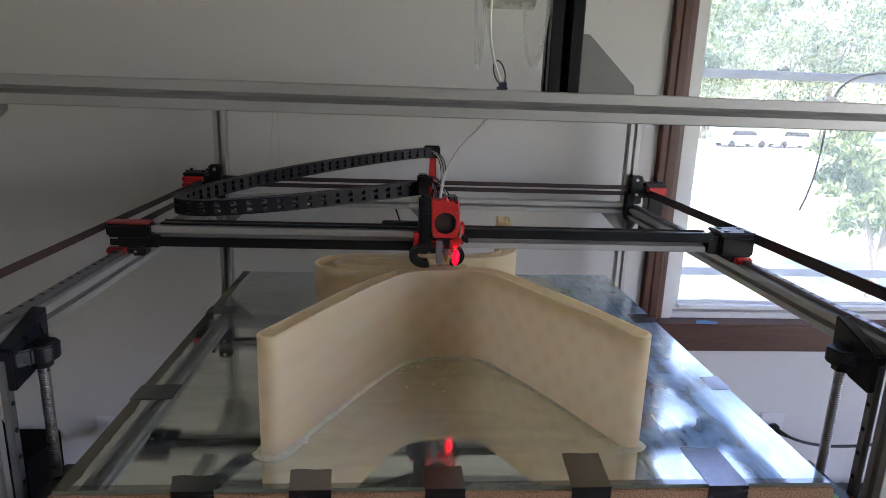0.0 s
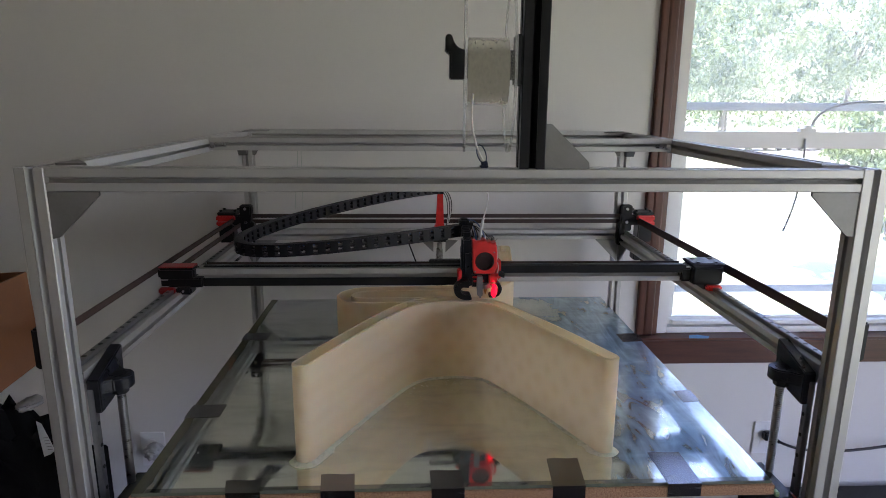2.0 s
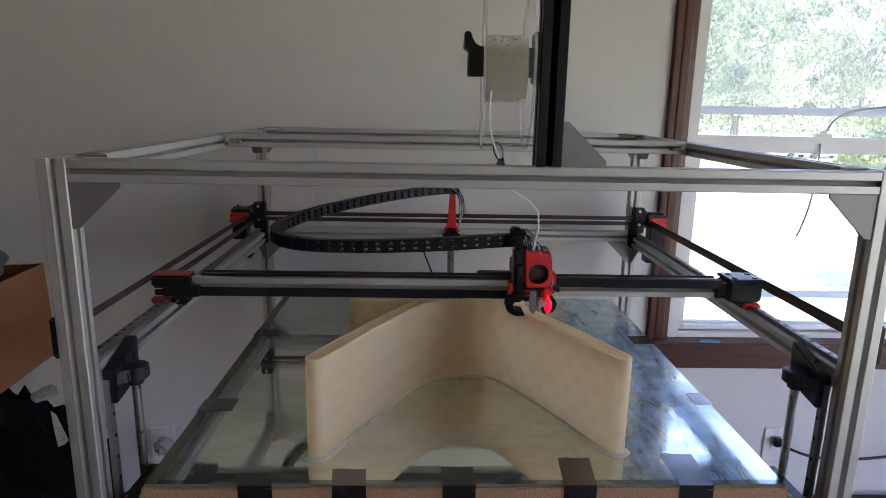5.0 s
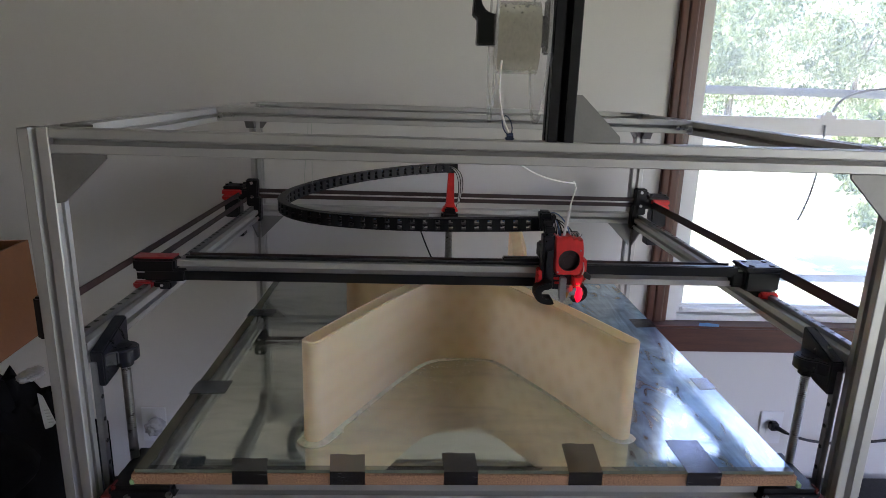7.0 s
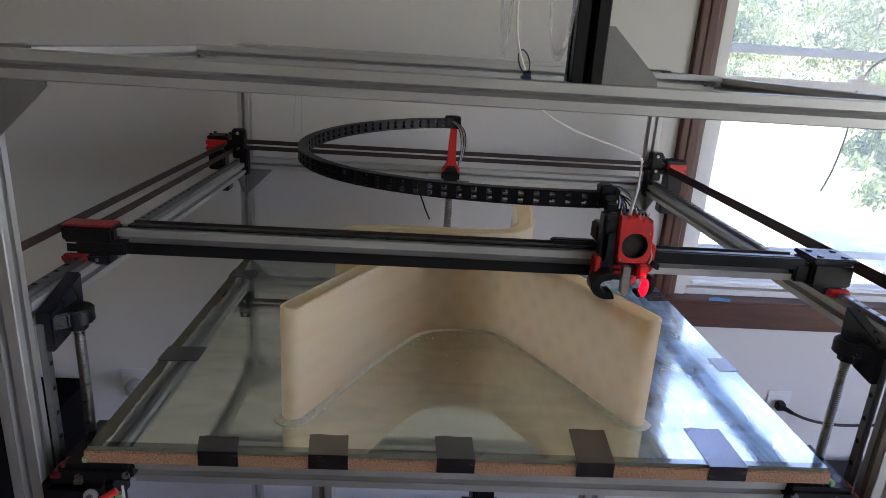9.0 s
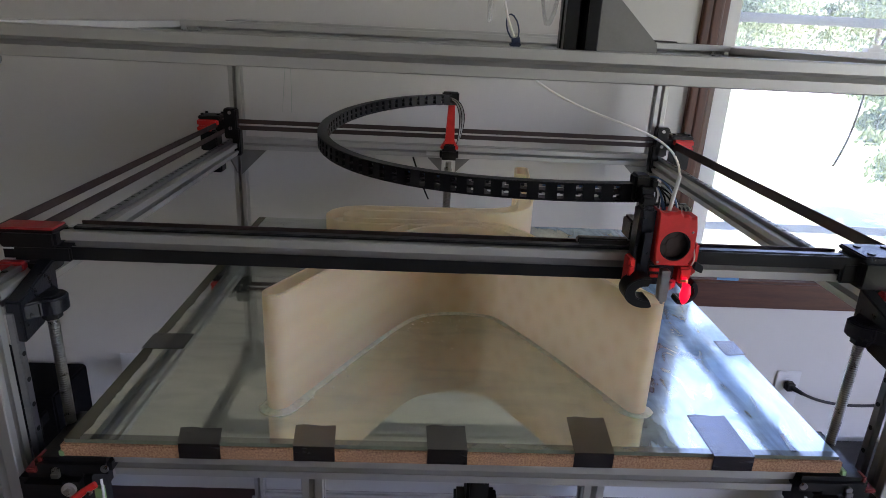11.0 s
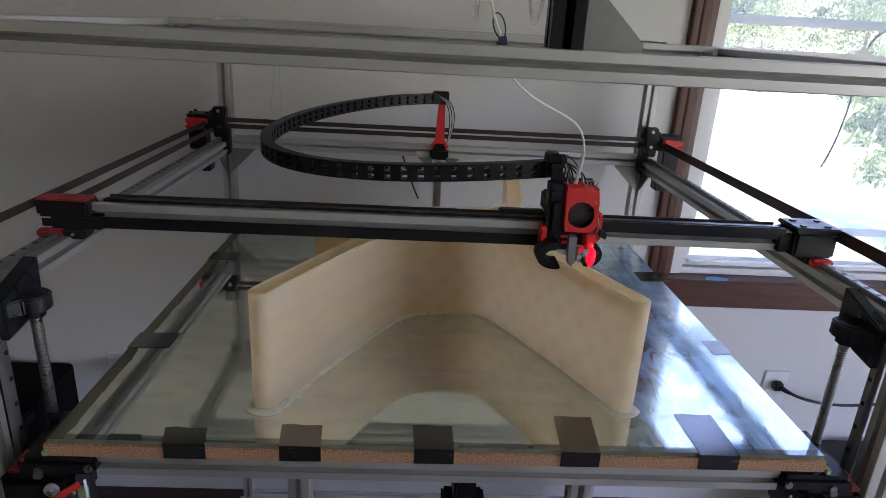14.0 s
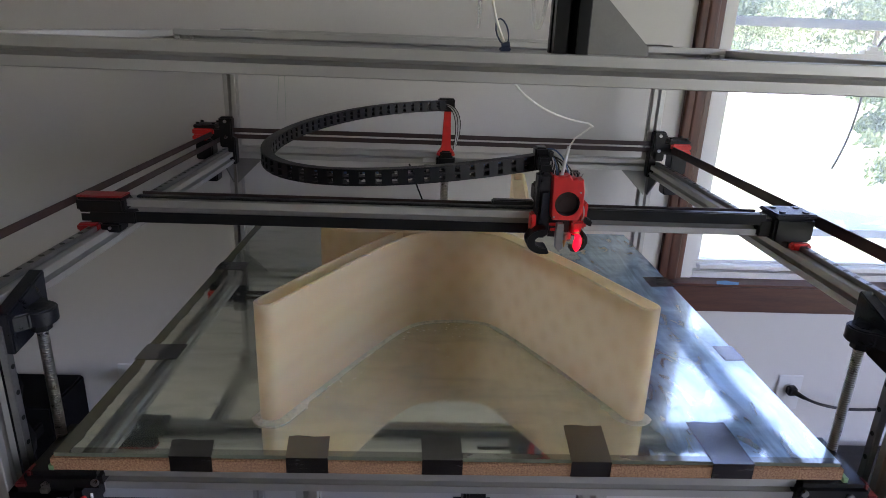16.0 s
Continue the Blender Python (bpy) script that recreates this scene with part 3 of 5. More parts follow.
def gusset(parent, pts, axis, lo, hi):
    part("gusset", prism(pts, axis, lo, hi), GUSSET, parent, "grey metal corner plate")


for sx in (-1, 1):
    a, b = sx * (PX - 0.0145), sx * 0.474
    gusset(frame_t, [(a, 1.1915), (b, 1.1915), (b - sx * 0.0, 1.1865), (sx * 0.53, 1.131), (a, 1.129)], "y", 0.002, 0.006)
    gusset(frame_t, [(a, 1.1915), (sx * 0.50, 1.1915), (sx * 0.525, 1.155), (a, 1.155)], "y", BY - 0.014, BY - 0.009)
    gusset(frame_t, [(BY - 0.0155, 1.1915), (BY - 0.055, 1.1915), (BY - 0.03, 1.155), (BY - 0.0155, 1.155)], "x", sx * PX - 0.012, sx * PX + 0.012)
    gusset(frame_t, [(a, 0.031), (a, 0.09), (sx * 0.50, 0.031)], "z", TOP + 0.0155, TOP + 0.0185)
    gusset(frame_t, [(a, BY - 0.016), (a, BY - 0.075), (sx * 0.48, BY - 0.016)], "z", TOP + 0.0155, TOP + 0.0185)
    part("corner_bolt", bm_cyl(cyl((sx * 0.535, 0.659, TOP), (sx * 0.525, 0.659, TOP), 0.007, 12), (sx * 0.528, 0.660, TOP), (sx * 0.50, 0.660, TOP), 0.004, 8), STEEL, frame_t)
    part("slot_anchor", bm_cyl(bm_cyl(box(sx * 0.515 - 0.013, sx * 0.515 + 0.013, 0.656, 0.6605, TOP - 0.001, TOP + 0.007, 0.001), (sx * 0.509, 0.6565, TOP + 0.003), (sx * 0.509, 0.6535, TOP + 0.003), 0.0035, 10), (sx * 0.524, 0.6565, TOP + 0.003), (sx * 0.524, 0.6535, TOP + 0.003), 0.0028, 10), SCREWM, frame_t, "dark slot anchor with two screws")
    # upright guide rails and idler plates on the front posts
    vr = part("guide_rail", box(sx * 0.534 - 0.0045, sx * 0.534 + 0.0045, 0.030, 0.042, 0.10, 0.90, 0.001), RAIL, frame_t, "dark steel linear guide rail")
    for k in range(18):
        z = 0.88 - k * 0.035
        part("rail_hole", cyl((sx * 0.5294, 0.036, z), (sx * 0.5288, 0.036, z), 0.0032, 10), BLACK, vr)
    scr = bmesh.new()
    bm_cyl(scr, (sx * 0.509, 0.07, 0.08), (sx * 0.509, 0.07, 0.904), 0.0043, 12)
    for k in range(255):
        bmesh.ops.create_cone(scr, cap_ends=True, segments=12, radius1=0.0066, radius2=0.0066, depth=0.0016, matrix=Matrix.Translation((sx * 0.509, 0.07, 0.085 + k * 0.0032)) @ Matrix.Rotation(0.06, 4, "Y"))
    part("lead_screw", scr, SCREWM, frame_t, "threaded steel lead screw")
    part("idler_plate", box(sx * 0.5715 - (0.003 if sx > 0 else 0.009), sx * 0.5715 + (0.009 if sx > 0 else 0.003), 0.008, 0.03, 0.885, 1.0, 0.002), BLACK, frame_t, "black plastic idler plate")
scr = bmesh.new()
bm_cyl(scr, (0.004, 1.0, 0.08), (0.004, 1.0, 0.90), 0.008, 12)
for k in range(200):
    bmesh.ops.create_cone(scr, cap_ends=True, segments=12, radius1=0.0105, radius2=0.0105, depth=0.002, matrix=Matrix.Translation((0.004, 1.0, 0.085 + k * 0.004)) @ Matrix.Rotation(0.12, 4, "Y"))
part("lead_screw", scr, SCREWM, frame_t, "threaded steel lead screw")

GREENP = mat("pale_green_plastic", (0.25, 0.42, 0.2), 0.5, 0, 0.1, 60)
# bed carriers at the front corners: motor mounts under the board
for sx in (-1, 1):
    mm = thing("screw_motor", "black plastic screw motor mount with red arms under the bed corner", "motor", "screw motors")
    part("mount", bm_box(bm_box(box(sx * 0.470 - 0.046, sx * 0.470 + 0.046, -0.008, 0.10, 0.7035, 0.7268, 0.006), sx * 0.500 - 0.040, sx * 0.500 + 0.036, -0.012, 0.08, 0.628, 0.7060, 0.012), sx * 0.470 - 0.02, sx * 0.470 + 0.02, -0.0135, 0.02, 0.672, 0.710, 0.010), BLACK, mm)
    wsh = part("washer", cyl((sx * 0.472, -0.018, 0.6905), (sx * 0.472, -0.0125, 0.6905), 0.0085, 20), SILVER, mm)
    part("knob", cyl((sx * 0.472, -0.0215, 0.6905), (sx * 0.472, -0.0175, 0.6905), 0.0042, 6), SCREWM, wsh)
    part("bolt", cyl((sx * 0.430, -0.010, 0.7165), (sx * 0.430, -0.0075, 0.7165), 0.0048, 14), SCREWM, mm)
    part("bolt", bm_box(cyl((sx * 0.488, -0.011, 0.7125), (sx * 0.488, -0.0075, 0.7125), 0.005, 6), sx * 0.488 - 0.005, sx * 0.488 + 0.005, -0.014, -0.0075, 0.7035, 0.7105, 0.001), SCREWM, mm)
    arm = part("arm", tube([(sx * 0.474, -0.016, 0.672), (sx * 0.466, -0.019, 0.680), (sx * 0.454, -0.018, 0.690), (sx * 0.441, -0.013, 0.697)], 0.0045), RED, mm, "red plastic arm")
    part("screw", cyl((sx * 0.446, -0.021, 0.690), (sx * 0.446, -0.017, 0.690), 0.0030, 12), STEEL, arm)
    part("ground_wire", tube(bezier([(sx * 0.434, -0.012, 0.704), (sx * 0.428, -0.02, 0.688), (sx * 0.434, -0.02, 0.66), (sx * 0.432, 0.0, 0.62)], 8), 0.0016, 6), WIRE, mm)
    part("green_pad", box(sx * 0.441 - 0.005, sx * 0.441 + 0.005, -0.010, -0.002, 0.660, 0.688, 0.001), GREENP, mm, "pale green pad")
    part("side_pad", box(sx * 0.4830 - 0.0035, sx * 0.4830 + 0.0035, -0.001, 0.010, 0.7270, 0.7345, 0.001), GREENP, mm, "pale green pad")
    part("clamp", bm_box(box(sx * 0.519 - 0.007, sx * 0.519 + 0.007, -0.008, 0.02, 0.7064, 0.7130, 0.002), sx * 0.509 - 0.003, sx * 0.509 + 0.004, -0.004, 0.012, 0.7110, 0.728, 0.002), DARKRED, mm, "dark red plastic clamp")
    part("body", box(sx * 0.5 - 0.021, sx * 0.5 + 0.021, 0.03, 0.09, 0.56, 0.63, 0.003), BLACKALU, mm)

# ---- bed ----
bed = thing("print_bed", "mirror glass plate taped on a particle board bed", "print bed", at=pose(0, 0, 0.0008, 0, -0.22, 0))
BX, BB = 0.481, 0.935
part("board", box(-BX, BX, 0.0, BB, 0.7275, 0.7445, 0.0012), BOARD, bed, "bare particle board")
gl = prism([(-BX + 0.004, 0.004), (BX - 0.004, 0.004), (BX - 0.004, BB - 0.004), (-BX + 0.004, BB - 0.004)], "z", 0.7447, 0.7500)
for f in gl.faces:
    f.material_index = 0 if f.normal.z > 0.5 else 1
part("mirror_plate", gl, [MIRROR, GLASSEDGE], bed, "smeared mirror glass")
for x0, x1, depth, skew in ((-0.342, -0.290, 0.032, -0.006), (-0.204, -0.152, 0.043, -0.003), (-0.041, 0.010, 0.048, 0.0), (0.140, 0.191, 0.075, 0.007), (0.314, 0.367, 0.087, 0.001)):
    pts = [(x0 + 0.002, -0.0012), (x1, -0.0012), (x1 + skew - 0.001, depth), (x1 + skew - 0.02, depth - 0.0015), (x0 + skew + 0.012, depth + 0.001), (x0 + skew, depth - 0.001)]
    bm = prism(pts, "z", 0.7500, 0.7508)
    bm_box(bm, x0 + 0.002, x1, -0.0013, -0.0001, 0.7290, 0.7508, 0.0004)
    part("tape", bm, GAFFER, bed, "black cloth tape")
for x0, x1, y0, y1 in ((-0.480, -0.418, 0.229, 0.281), (-0.480, -0.420, 0.612, 0.660), (0.447, 0.481, 0.260, 0.311), (0.430, 0.481, 0.572, 0.628)):
    part("tape", prism([(x0, y0), (x1, y0 + 0.004), (x1, y1), (x0, y1 - 0.002)], "z", 0.7500, 0.7507), GAFFER, bed, "black cloth tape")
carriage = thing("bed_carrier", "silver T-slot aluminium bars carrying the bed", "bed carrier")
part("front_rail", extrusion("x", 0.020, 0.712, -0.425, 0.425), ALU, carriage)
part("back_rail", extrusion("x", 0.88, 0.712, -0.425, 0.425), ALU, carriage)
for sx in (-0.2, 0.2):
    part("post", extrusion("z", sx, 0.10, -0.209, 0.696), ALU, carriage)
    part("long_rail", extrusion("y", sx, 0.712, 0.036, 0.864), ALU, carriage)
    part("cross_foot", extrusion("x", 0.10, -0.225, -0.539, 0.539), ALU, carriage) if sx < 0 else None
part("idler", bm_cyl(bm_box(box(0.015, 0.045, 0.05, 0.10, 0.60, 0.696, 0.004), 0.0, 0.06, 0.055, 0.095, 0.58, 0.62, 0.004), (0.03, 0.045, 0.66), (0.03, 0.05, 0.66), 0.008, 14), BLACK, carriage, "black plastic holder")
tagged(part("loose_wire", tube(bezier([(-0.26, 0.12, 0.66), (-0.12, 0.2, 0.56), (-0.05, 0.2, 0.60), (0.0, 0.2, 0.66)], 14) + bezier([(0.0, 0.2, 0.66), (0.0, 0.22, 0.70)], 2), 0.0022), WIRE), "loose white wire hanging under the bed", "wire")

# ---- gantry carried by the lead screws ----
RZ = 0.912
gantry = thing("gantry_frame", "aluminium side rails with black and red printed corner brackets", "gantry")
for sx in (-1, 1):
    part("side_rail", extrusion("y", sx * PX, RZ, 0.032, 1.012), ALU, gantry)
    lr = part("linear_rail", box(sx * (PX + 0.003) - 0.006, sx * (PX + 0.003) + 0.006, 0.034, 1.0, RZ + 0.0152, RZ + 0.0232, 0.001), RAIL, gantry, "dark steel linear rail")
    for k in range(38):
        part("rail_hole", cyl((sx * (PX + 0.003), 0.047 + k * 0.025, RZ + 0.0230), (sx * (PX + 0.003), 0.047 + k * 0.025, RZ + 0.0235), 0.0038, 10), BLACK, lr)
    # screw nut bracket: upright plate with a ring round the screw
    pl = prism([(0.032, 0.862), (0.070, 0.868), (0.098, 0.884), (0.110, 0.898), (0.112, 0.940), (0.032, 0.914)], "x", min(sx * 0.539, sx * 0.520), max(sx * 0.539, sx * 0.520), 0.002)
    br = part("nut_bracket", pl, NAVY, gantry, "black printed bracket", True)
    ring = []
    for k in range(13):
        a = -math.pi / 2 + k * math.pi / 12
        ring.append((sx * (0.509 - 0.0205 * math.cos(a)), 0.07 + 0.0205 * math.sin(a)))
    part("ring", prism(ring + [(sx * 0.523, 0.106), (sx * 0.523, 0.034)], "z", 0.888, 0.908, 0.002), NAVY, br, "", True)
    part("nut", cyl((sx * 0.509, 0.07, 0.878), (sx * 0.509, 0.07, 0.9088), 0.0115, 6), BLACK, br)
    # back corner: motor, pulley bracket
    mo = part("motor", bm_box(box(sx * 0.612 - 0.021, sx * 0.612 + 0.021, 0.985, 1.028, 0.905, 0.958, 0.003), sx * 0.60 - 0.018, sx * 0.60 + 0.018, 0.98, 1.02, 0.85, 0.885, 0.003), BLACKALU, gantry, "black stepper motor")
    part("motor_mount", bm_box(box(sx * 0.611 - 0.026, sx * 0.611 + 0.026, 0.978, 1.035, 0.968, 0.986, 0.004), sx * 0.618 - 0.018, sx * 0.618 + 0.018, 0.974, 1.0, 0.956, 0.969, 0.003), RED, gantry, "red printed motor mount")
    top = box(sx * 0.605 - 0.027, sx * 0.605 + 0.027, 0.976, 1.035, 0.986, 0.995, 0.002)
    for k in range(4):
        bm_cyl(top, (sx * 0.605 + (k % 2 - 0.5) * 0.04, 0.99 + (k // 2) * 0.035, 0.996), (sx * 0.605 + (k % 2 - 0.5) * 0.04, 0.99 + (k // 2) * 0.035, 1.0), 0.004, 10)
    part("cover", top, BLACK, mo)
    bk = bm_box(bm_box(box(sx * 0.555 - 0.016, sx * 0.555 + 0.016, 0.985, 1.013, 0.938, 1.014, 0.003), sx * 0.542 - 0.010, sx * 0.542 + 0.010, 0.985, 1.0135, 0.895, 0.966, 0.003), sx * 0.575 - 0.02, sx * 0.575 + 0.02, 0.99, 1.013, 0.955, 0.985, 0.003)
    cb = part("pulley_bracket", bk, BLACK, gantry, "black printed pulley bracket")
    for z in (1.004, 0.965):
        part("bolt", cyl((sx * 0.555, 0.985, z), (sx * 0.555, 0.9825, z), 0.0042, 12), STEEL, cb)
    part("bolt", cyl((sx * 0.541, 0.985, 0.905), (sx * 0.541, 0.9825, 0.905), 0.0042, 12), STEEL, cb)
    gusset(gantry, [(sx * 0.538, 0.9075), (sx * 0.472, 0.9075), (sx * 0.538, 0.842)], "y", 1.006, 1.010)
    gusset(gantry, [(1.012, 0.8965), (0.95, 0.8965), (1.012, 0.842)], "x", sx * 0.550 - 0.002, sx * 0.550 + 0.002)
    # belts: outer run over the whole side, inner run behind the beam
    part("belt", box(sx * 0.590 - 0.0012, sx * 0.590 + 0.0012, 0.03, 0.99, 0.966 if sx < 0 else 0.959, 0.9775), BELT, gantry, "dark toothed belt")
    if sx < 0:
        part("belt", box(sx * 0.571 - 0.0009, sx * 0.571 + 0.0009, 0.66, 0.986, 0.952, 0.9632), BELT, gantry, "dark toothed belt")
    part("idler", bm_cyl(box(sx * 0.582 - 0.012, sx * 0.582 + 0.012, 0.012, 0.030, 0.94, 1.0, 0.003), (sx * 0.585, 0.033, 0.955), (sx * 0.585, 0.033, 0.985), 0.007, 16), BLACK, gantry, "black printed idler")
part("back_rail", extrusion("x", BY - 0.002, 0.922, -0.536, 0.536), ALU, gantry)
for z in (0.9815, 0.9655):
    part("belt", box(-0.545, 0.545, 0.998, 1.0005, z - 0.0055, z + 0.0055), BELT, gantry, "dark toothed belt")
for sx in (-1, 1):
    gusset(gantry, [(0.004 + sx * 0.018, 0.9065), (0.004 + sx * 0.055, 0.9065), (0.004 + sx * 0.018, 0.870)], "y", 1.006, 1.010)
part("nut_bracket", bm_box(box(-0.02, 0.028, 0.985, 1.012, 0.905, 0.934, 0.006), -0.011, 0.019, 0.982, 0.99, 0.93, 0.948, 0.004), BLACK, gantry, "black printed bracket")
rp = prism([(-0.020, 0.934), (0.028, 0.934), (0.028, 0.938), (0.016, 0.956), (0.013, 1.052), (-0.003, 1.052), (-0.008, 0.956), (-0.020, 0.938)], "y", 0.988, 1.010, 0.002)
part("chain_post", rp, RED, gantry, "red printed chain post")
part("chain_anchor", box(-0.02, 0.022, 0.975, 1.0, 1.048, 1.080, 0.003), BLACK, gantry, "black chain anchor")
part("label_strip", box(-0.055, -0.022, 1.0115, 1.0125, 0.912, 0.922), PAPER, gantry, "small white label")
for k in range(7):
    s = k * 0.003
    part("wire", tube(bezier([(-0.005, 0.975 - s * 0.3, 1.062 + s * 0.5), (0.02 + s, 0.965 - s, 1.066), (0.034 + s * 0.6, 0.975, 1.02), (0.022 + s * 0.5, 0.985, 0.95 + s)], 12), 0.0011, 6), WIRE if k % 3 else BLACK, gantry, "thin wire")
tagged(part("drooping_cable", tube(bezier([(-0.09, 1.015, 0.905), (-0.075, 1.02, 0.86), (-0.06, 1.02, 0.82), (-0.045, 1.02, 0.79)], 10), 0.0022), BLACK), "thin dark cable drooping behind the bed", "cable")

# ---- moving beam ----
ROW_T = (0.0, 0.5, 1.0, 1.5, 2.0, 2.5, 3.0, 3.5, 4.0, 6.5, 7.0, 7.5, 8.0, 8.5, 9.0, 10.9, 11.3, 11.5, 12.0, 12.5, 13.0, 13.5, 14.0, 14.4, 15.0, 15.2, 15.4, 16.0)
ROW_Y = (0.455, 0.447, 0.449, 0.449, 0.450, 0.440, 0.416, 0.399, 0.382, 0.317, 0.314, 0.285, 0.263, 0.238, 0.216, 0.131, 0.146, 0.153, 0.173, 0.199, 0.223, 0.254, 0.255, 0.294, 0.283, 0.283, 0.356, 0.346)
ROW_X = (0.001, 0.024, 0.045, 0.055, 0.074, 0.074, 0.095, 0.109, 0.112, 0.181, 0.181, 0.195, 0.212, 0.226, 0.232, 0.256, 0.247, 0.238, 0.231, 0.217, 0.200, 0.183, 0.183, 0.167, 0.170, 0.170, 0.169, 0.172)
beam = thing("gantry_beam", "aluminium cross beam with black and red carriage blocks", "gantry beam")
part("profile", extrusion("x", 0.0, 0.958, -0.515, 0.515), ALU, beam)
part("linear_rail", box(-0.50, 0.50, -0.006, 0.006, 0.9735, 0.9775, 0.001), BLACKALU, beam, "black linear rail")
part("belt", box(-0.50, 0.0, -0.0195, -0.0175, 0.9375, 0.9545), BLACK, beam, "black belt")
part("belt", box(0.27, 0.50, -0.0195, -0.0175, 0.9625, 0.9795), BLACK, beam, "black belt")
part("belt", box(-0.50, 0.50, 0.017, 0.019, 0.967, 0.9785), BELT, beam, "dark toothed belt")
for sx in (-1, 1):
    blk = bm_box(bm_box(bm_box(box(-0.585, -0.512, -0.028, 0.012, 0.954, 0.977, 0.004), -0.580, -0.530, 0.010, 0.028, 0.950, 0.972, 0.003), -0.581, -0.498, -0.024, 0.018, 0.936, 0.9555, 0.002), -0.551, -0.520, -0.030, 0.0, 0.922, 0.9375, 0.003)
    if sx > 0:
        blk.free()
        blk = bm_box(bm_box(box(0.512, 0.576, -0.030, 0.030, 0.938, 0.977, 0.004), 0.490, 0.513, -0.021, 0.021, 0.943, 0.972, 0.003), 0.540, 0.566, -0.026, 0.026, 0.924, 0.939, 0.002)
    c = part("carriage_block", blk, BLACK, beam, "black printed carriage block")
    if sx < 0:
        part("cover", box(-0.584, -0.514, -0.026, 0.006, 0.9772, 0.9800, 0.0012), SHADED_RED, c, "red printed cover")
    else:
        cov = box(0.510, 0.578, -0.03, 0.028, 0.9772, 0.984, 0.002)
        for k in range(4):
            bm_cyl(cov, (0.525 + (k % 2) * 0.038, -0.018 + (k // 2) * 0.03, 0.984), (0.525 + (k % 2) * 0.038, -0.018 + (k // 2) * 0.03, 0.986), 0.005, 12)
        part("cover", cov, NAVY, c)
    fx = 0.556 if sx > 0 else -0.566
    part("foot", bm_cyl(box(fx - 0.016, fx + 0.016, -0.040, -0.026, 0.9262, 0.9385, 0.003), (fx + 0.008, -0.040, 0.932), (fx + 0.008, -0.042, 0.932), 0.004, 14), RED if sx > 0 else SHADED_RED, c, "red printed foot")
    if sx < 0:
        part("bolt", cyl((-0.536, -0.030, 0.930), (-0.536, -0.0315, 0.930), 0.0025, 12), STEEL, c)
        for z in (0.9385, 0.9525):
            part("belt_end", box(-0.580, -0.566, -0.0255, -0.0238, z - 0.0008, z + 0.0008), PAPER, c, "pale belt end")
    part("slider", box(sx * 0.558 - 0.013, sx * 0.558 + 0.013, -0.022, 0.022, RZ + 0.0170, RZ + 0.0238, 0.001), STEEL, beam)
    if sx < 0:
        part("inner_belt", box(sx * 0.571 - 0.0012, sx * 0.571 + 0.0012, 0.029, 0.525, 0.9518, 0.9634), BELT, beam, "dark toothed belt")

# ---- tool head; its own zero is the middle of the fan, 45 mm before the beam ----
HZ = 0.994
head = thing("tool_head", "red and black printed tool head with round fan", "tool head")


def ring_y(r_out, r_in, y0, y1, n=32):
    """A short pipe along y."""
    bm = bmesh.new()
    rows = [[bm.verts.new((r * math.cos(k * math.tau / n), y, r * math.sin(k * math.tau / n))) for k in range(n)] for r, y in ((r_out, y0), (r_in, y0), (r_in, y1), (r_out, y1))]
    for a, b in zip(rows, rows[1:] + rows[:1]):
        for k in range(n):
            bm.faces.new((a[k], a[(k + 1) % n], b[(k + 1) % n], b[k]))
    bmesh.ops.recalc_face_normals(bm, faces=bm.faces)
    return bm


def fan_shroud():
    """Red block with a round opening and a jagged crown."""
    pts = [(-0.021, -0.0265), (0.020, -0.0265), (0.0255, -0.013), (0.0255, 0.021), (0.0215, 0.042), (0.016, 0.036), (0.011, 0.041), (0.007, 0.037), (-0.002, 0.048), (-0.008, 0.040), (-0.014, 0.045), (-0.019, 0.039), (-0.026, 0.045), (-0.0245, 0.010), (-0.0235, -0.020)]
    bm = bmesh.new()
    n = 48
    def ray_edge(a):
        d = Vector((math.cos(a), math.sin(a)))
        best = 1.0
        for (x0, z0), (x1, z1) in zip(pts, pts[1:] + pts[:1]):
            e = Vector((x1 - x0, z1 - z0))
            den = d.x * e.y - d.y * e.x
            if abs(den) > 1e-9:
                t = (x0 * e.y - z0 * e.x) / den
                s = (x0 * d.y - z0 * d.x) / den
                if t > 0 and -1e-6 <= s <= 1 + 1e-6:
                    best = min(best, t)
        return d * best
    ring = []
    for k in range(n):
        a = k * math.tau / n
        o = ray_edge(a)
        i = Vector((math.cos(a), math.sin(a))) * 0.0192
        m = o * 0.93
        ring.append([bm.verts.new((o.x, 0.028, o.y)), bm.verts.new((o.x, 0.003, o.y)), bm.verts.new((m.x, 0.0, m.y)), bm.verts.new((i.x, 0.0, i.y)), bm.verts.new((i.x * 0.97, 0.014, i.y * 0.97))])
    for k in range(n):
        for j in range(4):
            bm.faces.new((ring[k][j], ring[(k + 1) % n][j], ring[(k + 1) % n][j + 1], ring[k][j + 1]))
    bm.faces.new([r[0] for r in ring])
    bmesh.ops.recalc_face_normals(bm, faces=bm.faces)
    return bm


sh = part("fan_shroud", fan_shroud(), RED, head, "red printed fan shroud")
part("bezel", ring_y(0.0192, 0.0180, 0.0015, 0.010), BLACK, sh, "dark fan bezel", True)
fan_o = part("fan", cyl((0, 0.0110, 0), (0, 0.0125, 0), 0.0192, 32), FAN, head, "dark brown cooling fan")
